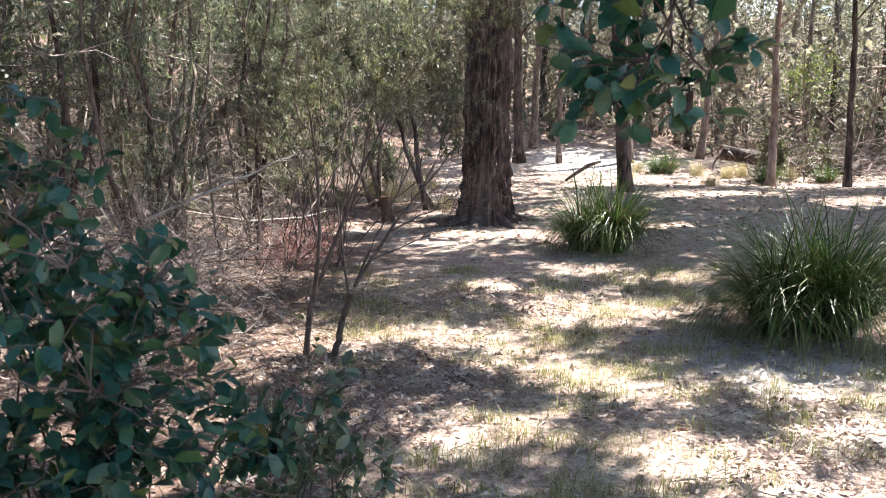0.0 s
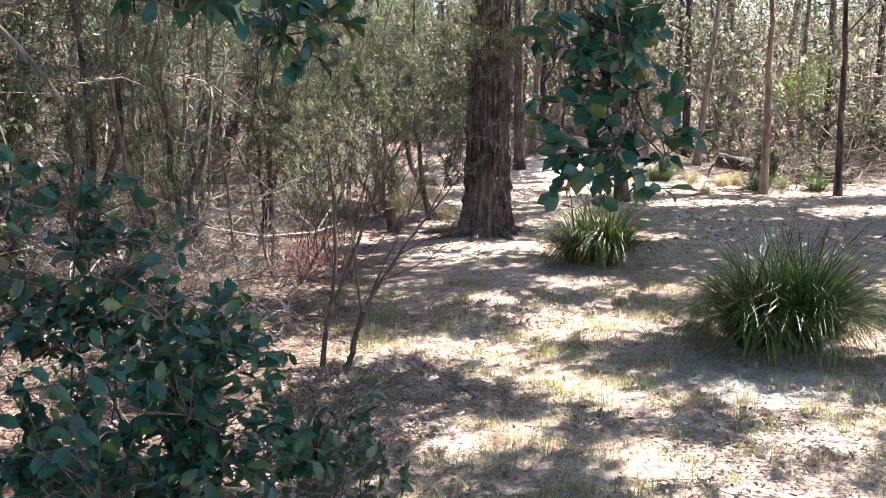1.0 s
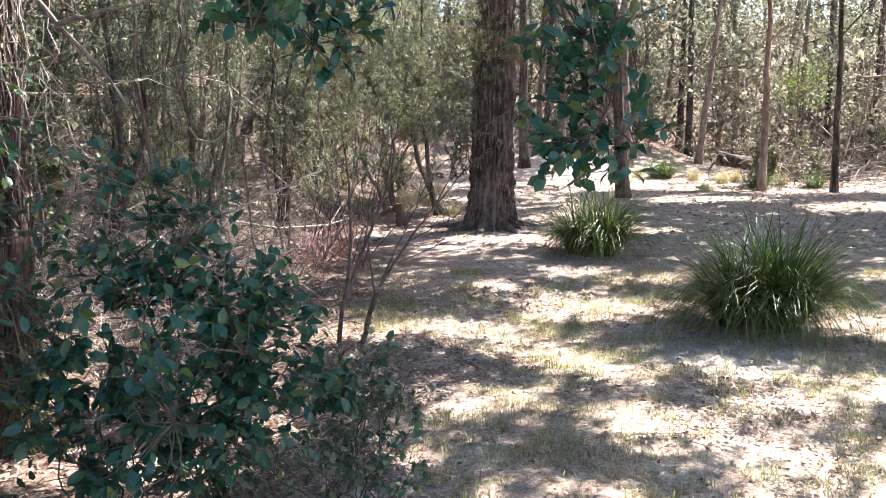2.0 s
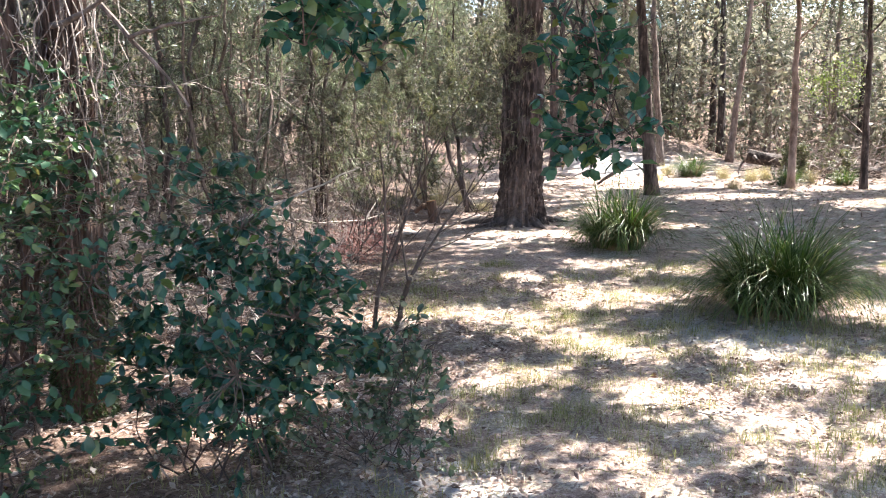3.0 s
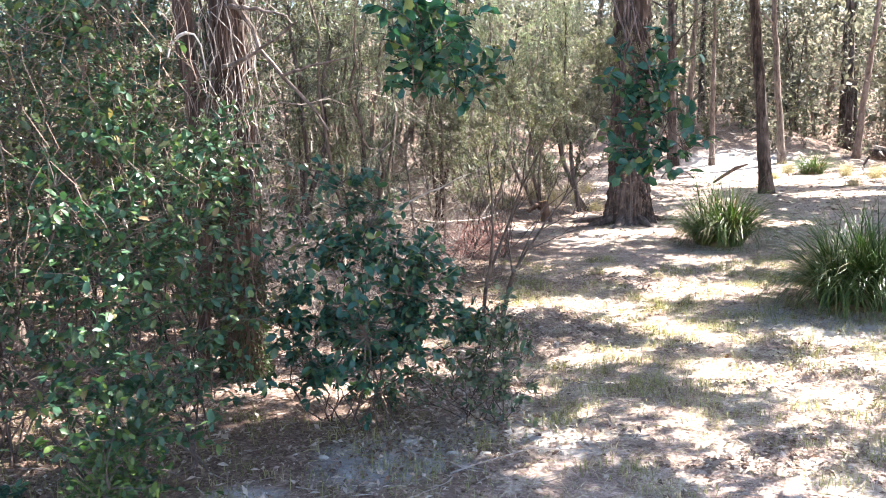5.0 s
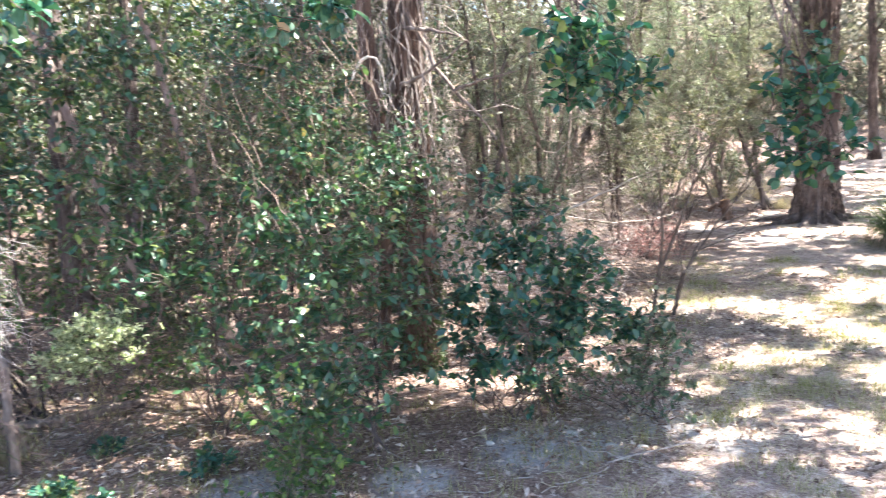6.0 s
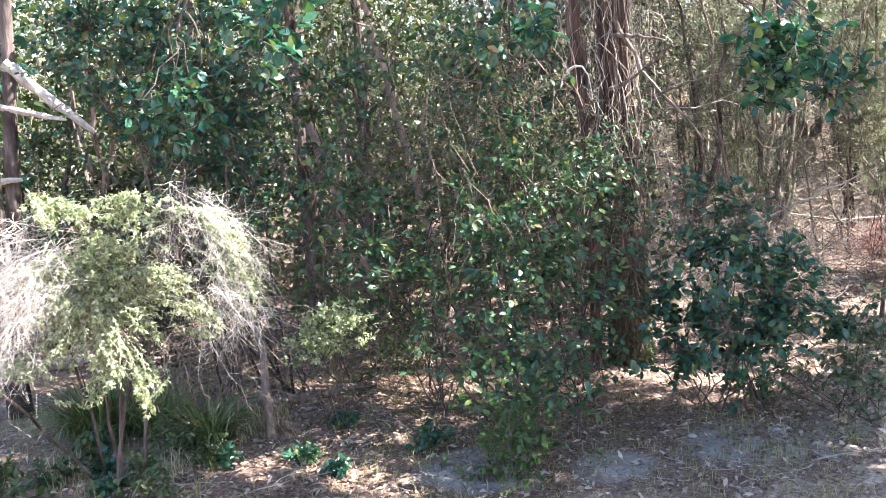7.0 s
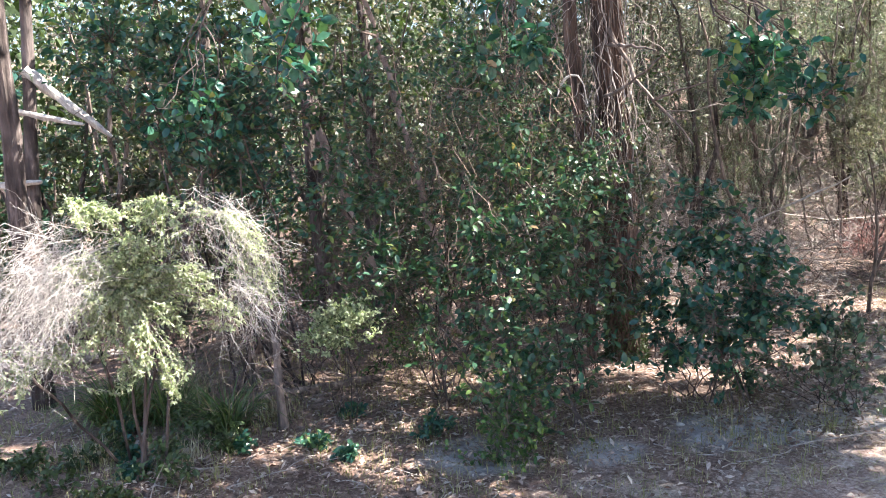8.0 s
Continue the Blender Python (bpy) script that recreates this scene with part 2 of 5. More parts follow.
def prisms(geo, P, R, sides=4, rough=0.0, caps=True):
    """Round stems along polylines P (n, k, 3) with radii R (n, k)."""
    P, R = np.asarray(P, float), np.asarray(R, float)
    if P.ndim == 2:
        P, R = P[None], R[None]
    n, k, _ = P.shape
    T = unit(np.gradient(P, axis=1))
    ref = np.where(np.abs(T[..., 2:3]) > 0.9, np.array([1.0, 0.2, 0]), UP)
    A = unit(np.cross(T, ref))
    B = np.cross(T, A)
    ang = np.linspace(0, 2 * np.pi, sides, endpoint=False)
    rad = R[..., None] * (1 + rough * rng.normal(size=(n, k, sides)))
    V = P[:, :, None] + rad[..., None] * (np.cos(ang)[:, None] * A[:, :, None] + np.sin(ang)[:, None] * B[:, :, None])
    i, j, s = np.meshgrid(np.arange(n), np.arange(k - 1), np.arange(sides), indexing="ij")
    s2, b = (s + 1) % sides, i * k * sides + j * sides
    F = np.stack([b + s, b + s2, b + sides + s2, b + sides + s], -1).reshape(-1, 4)
    faces = [F]
    if caps and sides > 2:
        base = (np.arange(n) * k * sides)[:, None]
        faces += [base + np.arange(sides)[None, ::-1], base + (k - 1) * sides + np.arange(sides)[None]]
    geo.add(V, *faces)
    return geo


def ribbons(geo, P, W, side=None, fold=True):
    """Thin bent blades along polylines P (n, k, 3), W (n, k) wide, with a fold along the middle."""
    n, k, _ = P.shape
    T = unit(np.gradient(P, axis=1))
    S = unit(np.cross(T, UP + 1e-3 * rng.normal(size=(n, 1, 3)))) if side is None else np.broadcast_to(unit(side)[:, None], P.shape)
    h = 0.5 * W[..., None] * S
    N = unit(np.cross(S, T)) * W[..., None] * 0.18
    if not fold:
        i, j = np.meshgrid(np.arange(n), np.arange(k - 1), indexing="ij")
        b = i * k * 2 + j * 2
        return geo.add(np.stack([P - h, P + h], 2), np.stack([b, b + 1, b + 3, b + 2], -1).reshape(-1, 4))
    V = np.stack([P - h + N, P, P + h + N], 2)
    i, j, c = np.meshgrid(np.arange(n), np.arange(k - 1), np.arange(2), indexing="ij")
    b = i * k * 3 + j * 3 + c
    geo.add(V, np.stack([b, b + 1, b + 4, b + 3], -1).reshape(-1, 4))
    return geo


LEAF_UV = np.array([[0, 0, 0], [0.42, 0, -0.02], [0.78, 0, -0.05], [1, 0, -0.14], [0.28, -0.38, 0.06], [0.68, -0.46, 0.03], [0.28, 0.38, 0.06], [0.68, 0.46, 0.03]])


def leaves(geo, P, D, N, L, W, broad=True):
    """Leaves at P pointing along D with upper sides N, L long and W wide: broad ones of six faces, small ones of two."""
    D = unit(D)
    S = unit(np.cross(D, N))
    N = np.cross(S, D)
    L, W = np.broadcast_to(L, len(P))[:, None, None], np.broadcast_to(W, len(P))[:, None, None]
    uv = LEAF_UV if broad else np.array([[0, 0, 0], [0.5, -0.5, 0.06], [1, 0, -0.1], [0.5, 0.5, 0.06]])
    V = P[:, None] + D[:, None] * (uv[:, 0][:, None] * L) + S[:, None] * (uv[:, 1][:, None] * W) + N[:, None] * (uv[:, 2][:, None] * L)
    b = (np.arange(len(P)) * len(uv))[:, None]
    if broad:
        geo.add(V, np.concatenate([b + np.array([q]) for q in ((0, 6, 1), (0, 1, 4), (2, 7, 3), (2, 3, 5))]), np.concatenate([b + np.array([q]) for q in ((1, 6, 7, 2), (1, 2, 5, 4))]))
    else:
        geo.add(V, b + np.array([[0, 3, 1]]), b + np.array([[3, 2, 1]]))
    return geo


def curve(p0, p1, k=6, bend=0.12, sag=0.0, power=1.0):
    """Wobbly polylines from p0 to p1, both (n, 3)."""
    p0, p1 = np.atleast_2d(p0).astype(float), np.atleast_2d(p1).astype(float)
    n = max(len(p0), len(p1))
    p0, p1 = np.broadcast_to(p0, (n, 3)), np.broadcast_to(p1, (n, 3))
    t = np.linspace(0, 1, k)[None, :, None]
    d = np.linalg.norm(p1 - p0, axis=1)[:, None, None]
    w = np.sin(np.pi * t)
    o = rng.normal(size=(n, 1, 3)) * bend * d * w + rng.normal(size=(n, k, 3)) * bend * 0.22 * d * np.minimum(1, 4 * t * (1 - t) + 0.05)
    o[:, 0] = 0
    P = p0[:, None] + (p1 - p0)[:, None] * t + o
    P[..., 2] -= (sag * d * (t ** 2))[..., 0]
    return P


def at_path(P, u):
    """Points at fractions u (n, m) along polylines P (n, k, 3), and their tangents."""
    n, k, _ = P.shape
    s = np.clip(u, 0, 0.9999) * (k - 1)
    i = s.astype(int)
    r = np.arange(n)[:, None]
    a, b = P[r, i], P[r, i + 1]
    return a + (b - a) * (s - i)[..., None], unit(b - a)


def in_ellipsoid(n, c, r, shell=0.45):
    d = unit(rng.normal(size=(n, 3)))
    return np.asarray(c) + d * (rng.random((n, 1)) ** shell) * np.asarray(r)


def spray(wood, green, P, per, L, W, broad=True, first=0.35, droop=0.3, thick=0.004, sides=3):
    """Twigs P with leaves set along their outer part."""
    n, k, _ = P.shape
    prisms(wood, P, np.linspace(thick, thick * 0.35, k)[None].repeat(n, 0), sides, caps=False)
    u = first + (1 - first) * rng.random((n, per))
    u[:, 0] = 0.999
    Q, T = at_path(P, u)
    Q, T = Q.reshape(-1, 3), T.reshape(-1, 3)
    D = T * 0.7 + rng.normal(size=T.shape) * 0.75 - UP * droop
    N = UP * 1.0 + rng.normal(size=T.shape) * 0.5
    s = rng.uniform(0.6, 1.2, len(Q))
    leaves(green, Q, D, N, L * s, W * s * rng.uniform(0.85, 1.15, len(Q)), broad)


def join_from(stems, tips, reach=0.6):
    """Start points on the stems for twigs that end at tips: the nearest point that lies lower."""
    pts = stems.reshape(-1, 3)
    d = np.linalg.norm(tips[:, None] - pts[None], axis=2) + 0.8 * np.maximum(0, pts[None, :, 2] - tips[:, None, 2] + 0.1)
    d = d + rng.random(d.shape) * 0.15 * reach
    return pts[np.argmin(d, 1)]


def fringe(x, y, z, R, n, h0, h1, L0, L1, width, lift=0.05):
    """Loose strips of bark round an upright trunk of radius R(height)."""
    a, hh, L = rng.random(n) * 6.28, rng.uniform(h0, h1, n), rng.uniform(L0, L1, n)
    t = np.linspace(0, 1, 6)
    r = R(hh)[:, None] + lift * rng.random((n, 1)) * t ** 2
    Q = np.stack([x + np.cos(a)[:, None] * r, y + np.sin(a)[:, None] * r, z + hh[:, None] + L[:, None] * (0.5 - t)], -1)
    Q += rng.normal(size=Q.shape) * 0.012
    return ribbons(Geo(), Q, np.full(Q.shape[:2], width) * rng.uniform(0.5, 1.3, (n, 1)), np.stack([-np.sin(a), np.cos(a), 0 * a], -1))


def bark_trunk(P, R, sides, lobes, depth, flare=0.0, seed=0, swirl=0.45, grit=0.3):
    """A furrowed trunk: rings round the polyline P (k, 3), with upright ridges."""
    g = Geo()
    k = len(P)
    T = unit(np.gradient(P, axis=0))
    A = unit(np.cross(T, np.array([0.0, 1, 0.01])))
    B = np.cross(T, A)
    ang = np.linspace(0, 2 * np.pi, sides, endpoint=False)
    h = np.concatenate([[0], np.cumsum(np.linalg.norm(np.diff(P, axis=0), axis=1))])
    r = np.random.default_rng(seed)
    ph = r.random(8) * 6.28
    a, hh = ang[None], h[:, None]
    twist = swirl * (0.9 * np.sin(hh * 0.9 + ph[0]) + 0.5 * np.sin(hh * 2.3 + ph[1]))
    ridge = np.abs(np.sin(lobes * a / 2 + twist + swirl * 1.2 * np.sin(3 * a + hh * 1.3 + ph[2]))) ** 0.7
    ridge = ridge + 0.5 * np.abs(np.sin(lobes * 1.7 * a / 2 - twist * 1.7 + ph[3] + swirl * 1.6 * np.sin(2 * a - 2.1 * hh)))
    lump = r.normal(size=(k, sides))
    lump = (lump + np.roll(lump, 1, 0) + np.roll(lump, 2, 0) + np.roll(lump, 3, 0)) * 0.5
    ridge = ridge + lump * grit
    root = 1 + flare * np.exp(-hh / 0.22) * (0.75 + 0.45 * np.sin(5 * a + ph[4]) + 0.3 * np.sin(3 * a + ph[5]))
    rad = R[:, None] * root * (1 + depth * (ridge - 0.8)) * (1 + 0.05 * np.sin(2 * a + ph[6]))
    V = P[:, None] + rad[..., None] * (np.cos(ang)[None, :, None] * A[:, None] + np.sin(ang)[None, :, None] * B[:, None])
    j, s = np.meshgrid(np.arange(k - 1), np.arange(sides), indexing="ij")
    s2 = (s + 1) % sides
    g.add(V, np.stack([j * sides + s, j * sides + s2, (j + 1) * sides + s2, (j + 1) * sides + s], -1).reshape(-1, 4))
    return g


# ---- ground ----
def build_ground():
    u = np.linspace(-1, 1, 190)
    ax = np.sign(u) * (14 * np.abs(u) + 386 * np.abs(u) ** 5)
    X, Y = np.meshgrid(ax, ax + 6, indexing="ij")
    n = len(u)
    i, j = np.meshgrid(np.arange(n - 1), np.arange(n - 1), indexing="ij")
    b = i * n + j
    g = Geo().add(np.stack([X, Y, gz(X, Y)], -1), np.stack([b, b + n, b + n + 1, b + 1], -1).reshape(-1, 4))
    tagged(new("ground", g.mesh("ground", GROUND, True)), "sandy forest floor strewn with dry leaves", "ground", kind="structure")


build_ground()


def scatter(n, x0, x1, y0, y1, power=1.0):
    """Random ground points, thicker near y0 when power > 1."""
    x = rng.uniform(x0, x1, n)
    y = y0 + (y1 - y0) * rng.random(n) ** power
    return np.stack([x, y, gz(x, y)], -1)


def grassy(p):
    """How grassy the floor is: most in the clearing, little under the thicket."""
    x, y = p[:, 0], p[:, 1]
    patch = 0.5 + 0.5 * np.sin(1.9 * x + 0.7 * y + 1) * np.sin(1.4 * y - 0.8 * x) + 0.3 * np.sin(5 * x) * np.sin(4.3 * y)
    clear = smooth(-1.3, 0.3, x + 0.12 * (y - 4)) * (1 - 0.6 * smooth(7, 12, y))
    return np.clip(patch * clear + 0.05, 0, 1)


def build_litter():
    p = np.concatenate([scatter(52000, -4, 5, -1.5, 9, 1.2), scatter(36000, -1.2, 4.2, 2.0, 8.5, 1.2), scatter(20000, -5, 0.3, -1.2, 8), scatter(14000, -9, 12, 8, 20, 1.2), scatter(12000, -9, -2, -3, 6), scatter(1500, -9, 9, -9, -1.5)])
    p = p[rng.random(len(p)) > 0.78 * smooth(0.15, 0.6, grassy(p))]
    n = len(p)
    p[:, 2] += rng.random(n) * 0.02 + 0.004
    D = rng.normal(size=(n, 3)) * np.array([1, 1, 0.25])
    N = UP + rng.normal(size=(n, 3)) * 0.4
    L = 0.016 + 0.06 * rng.random(n) ** 1.8
    g = leaves(Geo(), p, D, N, L, L * rng.uniform(0.22, 0.5, n), False)
    far = np.concatenate([scatter(13000, -5, 12, 11, 27), scatter(3000, 7, 20, 21, 34)])
    n = len(far)
    far[:, 2] += 0.012
    L = rng.uniform(0.05, 0.14, n)
    leaves(g, far, rng.normal(size=(n, 3)) * np.array([1, 1, 0.2]), UP + rng.normal(size=(n, 3)) * 0.45, L, L * rng.uniform(0.2, 0.45, n), False)
    whole("leaf_litter", g, LITTER, "brown and pale dry fallen leaves on the floor", "leaf litter", "stuff")
    q = np.concatenate([scatter(2600, -6, 5, -1.5, 10, 1.2), scatter(1200, -9, 8, 9, 20)])
    d = unit(rng.normal(size=q.shape) * np.array([1, 1, 0.06])) * rng.uniform(0.04, 0.22, (len(q), 1))
    q[:, 2] += 0.012
    P = curve(q, q + d, 3, 0.1)
    g = prisms(Geo(), P, np.full(P.shape[:2], 0.003) * rng.uniform(0.6, 1.6, (len(q), 1)), 3)
    whole("twig_litter", g, DEADWOOD, "small grey dry twigs lying about", "twigs", "stuff")


def blades_at(geo, c, n, height, spread, width, lean=0.4, k=4):
    """Tufts of blades: n at every point of c."""
    m = len(c)
    b = np.repeat(c, n, 0) + rng.normal(size=(m * n, 3)) * spread * np.array([1, 1, 0])
    d = unit(rng.normal(size=(m * n, 3)) * np.array([1, 1, 0])) * lean * rng.random((m * n, 1)) ** 0.6
    h = (np.repeat(np.broadcast_to(height, m), n) * rng.uniform(0.45, 1.1, m * n))[:, None, None]
    t = np.linspace(0, 1, k)[None, :, None]
    P = b[:, None] + h * (t * UP + t ** 2 * d[:, None] * 1.4 - UP * 0.35 * t ** 3 * np.linalg.norm(d, axis=1)[:, None, None])
    ribbons(geo, P, width * (1 - np.linspace(0, 1, k) ** 2 * 0.92)[None] * rng.uniform(0.7, 1.2, (m * n, 1)), fold=False)


def build_grass():
    c = np.concatenate([scatter(4200, -2, 7, 0, 9, 1.0), scatter(3800, 0, 13, 9, 24)])
    c = c[rng.random(len(c)) < 0.85 * grassy(c)]
    g = Geo()
    blades_at(g, c, 9, rng.uniform(0.03, 0.11, len(c)), 0.045, 0.005, 1.5, 3)
    s = np.concatenate([scatter(30000, -1.5, 6, 1.2, 9.5, 1.1), scatter(6000, -1, 10, 9, 20)])
    s = s[rng.random(len(s)) < 0.25 + 0.75 * grassy(s)]
    n = len(s)
    s[:, 2] += 0.006 + 0.02 * rng.random(n)
    leaves(g, s, rng.normal(size=(n, 3)) * np.array([1, 1, 0.25]), UP + rng.normal(size=(n, 3)) * 0.4, rng.uniform(0.05, 0.15, n), rng.uniform(0.003, 0.006, n), False)
    whole("dry_grass", g, DRY_GRASS, "short straw-coloured dry grass in the clearing", "grass", "stuff")
    c = scatter(560, -1.2, 6, 1.6, 9.5)
    c = c[rng.random(len(c)) < 0.1 + grassy(c)]
    c = np.repeat(c, 9, 0) + rng.normal(size=(len(c) * 9, 3)) * np.array([0.1, 0.06, 0])
    c = np.concatenate([c, scatter(1500, -6.5, -0.3, -1.8, 2.6), scatter(120, 6, 14, 17, 22)])
    c[:, 2] = gz(c[:, 0], c[:, 1])
    g = Geo()
    blades_at(g, c, 7, rng.uniform(0.05, 0.16, len(c)), 0.04, 0.0042, 0.85, 3)
    whole("green_grass", g, GREEN_GRASS, "thin green grass tufts among the dry leaves", "grass", "stuff")


# ---- tussocks ----
def tussock(x, y, height, radius, n, label, singles=0):
    z = float(gz(x, y))
    th = thing("tussock", label, "tussock grass", (x, y, z), "strap-leaved tussocks")
    m, k = n, 7
    az = rng.random(m) * 2 * np.pi
    out = np.stack([np.cos(az), np.sin(az), 0 * az], -1)
    heads = np.array([(0.2, -0.1, 1.0), (-0.26, 0.0, 0.85), (0.05, 0.24, 0.95)]) * np.array([radius, radius, 1])
    head = heads[rng.choice(3, m, p=(0.45, 0.3, 0.25))]
    base = np.array([x, y, z]) + head * np.array([1, 1, 0]) + out * (rng.random((m, 1)) ** 0.6) * radius * 0.2
    lean = rng.random(m) ** 0.72
    L = height * rng.uniform(0.75, 1.36, m) * head[:, 2]
    t = np.linspace(0, 1, k)
    bend = radians(52) * lean[:, None] * (0.55 + 0.45 * t[None]) + (radians(14) + radians(72) * rng.random((m, 1)) ** 1.1 + radians(115) * (lean ** 1.35 * rng.random(m) ** 0.5)[:, None]) * t[None] ** 1.8
    step = (L / (k - 1))[:, None]
    r = np.concatenate([np.zeros((m, 1)), np.cumsum(np.sin(bend[:, 1:]) * step, 1)], 1)
    h = np.concatenate([np.zeros((m, 1)), np.cumsum(np.cos(bend[:, 1:]) * step, 1)], 1)
    side = np.stack([-out[:, 1], out[:, 0], out[:, 2]], -1)
    sway = rng.normal(size=(m, 1)) * 0.2 * t[None] ** 2 * L[:, None]
    P = base[:, None] + out[:, None] * r[..., None] + UP * h[..., None] + side[:, None] * sway[..., None]
    P[..., 2] = np.maximum(P[..., 2], gz(P[..., 0], P[..., 1]) + 0.01)
    W = 0.0112 * (1 - t ** 3 * 0.9)[None] * rng.uniform(0.7, 1.25, (m, 1))
    dead = rng.random(m) < 0.14
    dead[:singles] = False
    made = {}
    for i in range(singles):
        key = i % 12
        q = P[key] - base[key]
        c, s = math.cos(-az[key]), math.sin(-az[key])
        if key not in made:
            q = np.stack([q[:, 0] * c - q[:, 1] * s, q[:, 0] * s + q[:, 1] * c, np.maximum(q[:, 2], 0.012)], -1)
            made[key] = ribbons(Geo(), q[None], W[key][None], np.array([[0.0, 1.0, 0.0]])).mesh("blade", BLADE_SINGLE)
        ob = new("blade", made[key])
        ob.parent = th
        ob.matrix_basis = Matrix.Translation(Vector(base[i] - np.array([x, y, z]))) @ Matrix.Rotation(az[i], 4, "Z")
    dead[:singles] = True
    live = ~dead
    dead[:singles] = False
    part("foliage", ribbons(Geo(), P[live], W[live], side[live]), BLADE, th, "long green strap leaves", kind="stuff")
    part("dead_foliage", ribbons(Geo(), P[dead] * np.array([1, 1, 0.75]) + np.array([0, 0, 0.25 * z]), W[dead], side[dead]), BLADE_DEAD, th, "dry straw-brown old leaves", kind="stuff")
    g = Geo()
    q = np.array([[x, y, z - 0.05], [x, y, z + 0.04], [x, y, z + 0.09]])
    part("crown_base", prisms(g, q, np.array([0.3, 0.26, 0.1]) * radius, 14, 0.12), BLADE_DEAD, th, "dark matted base of old leaves")
    return th


def dry_tuft(x, y, h, label):
    """A tuft of fine dry grass."""
    g = Geo()
    blades_at(g, np.array([[x, y, float(gz(x, y))]]), 260 if h > 0.27 else 90, h, 0.09, 0.006, 0.75, 4)
    whole("dry_grass_tuft", g, DRY_GRASS, label, "grass tuft", group="dry grass tufts")


def build_tussocks():
    for x, y, h in ((-0.95, 16.6, 0.55), (-0.45, 17.2, 0.5), (-1.5, 17.6, 0.6), (-0.7, 18.4, 0.5), (-1.9, 15.6, 0.4), (-0.3, 19.8, 0.45), (-2.6, 19, 0.5), (0.0, 15.4, 0.3), (4.9, 23.0, 0.3), (6.3, 20.4, 0.3), (6.9, 23.5, 0.5), (7.4, 22.6, 0.45), (8.8, 22.0, 0.5), (5.6, 25.0, 0.45), (7.9, 23.0, 0.5)):
        dry_tuft(x, y, h, "pale yellow dry grass tuft in the litter")
    for x, y, h in ((-4.5, -0.75, 0.24), (-3.9, -0.35, 0.2), (-4.1, 0.55, 0.26), (-5.3, 0.6, 0.3)):
        dry_tuft(x, y, h, "thin dry grass tuft in the shady litter")
    tussock(2.88, 6.75, 1.06, 0.8, 2100, "large green strap-leaved tussock on bare grey sand", 290)
    tussock(1.95, 10.65, 0.95, 0.78, 1500, "green strap-leaved tussock beside the big trunk", 200)
    tussock(6.2, 24.5, 0.75, 0.7, 500, "small far green tussock beside the sandy track")
    tussock(7.95, 21.3, 0.6, 0.5, 350, "small far tussock at a slender trunk")
    tussock(9.4, 21.3, 0.5, 0.45, 250, "small far tussock in dry litter")
    tussock(-4.9, 0.1, 0.42, 0.45, 300, "dark strap-leaved tussock under the drooping bush")
    tussock(-4.2, 0.15, 0.45, 0.4, 220, "small dark strap-leaved tussock in the litter")
    tussock(-5.2, -0.15, 0.55, 0.5, 350, "dark strap-leaved tussock in the shade under a bush")


# ---- trees with trunks that stand out ----
def clumps(geo, C, R, n, L, W, broad=False, droop=0.25):
    """Clouds of n leaves round every centre of C."""
    m = len(C)
    P = np.repeat(C, n, 0) + rng.normal(size=(m * n, 3)) * np.repeat(np.broadcast_to(R, m), n)[:, None] * np.array([0.5, 0.5, 0.4])
    D = rng.normal(size=(m * n, 3)) - UP * droop
    s = rng.uniform(0.6, 1.25, m * n)
    leaves(geo, P, D, UP + rng.normal(size=(m * n, 3)) * 0.7, L * s, W * s, broad)


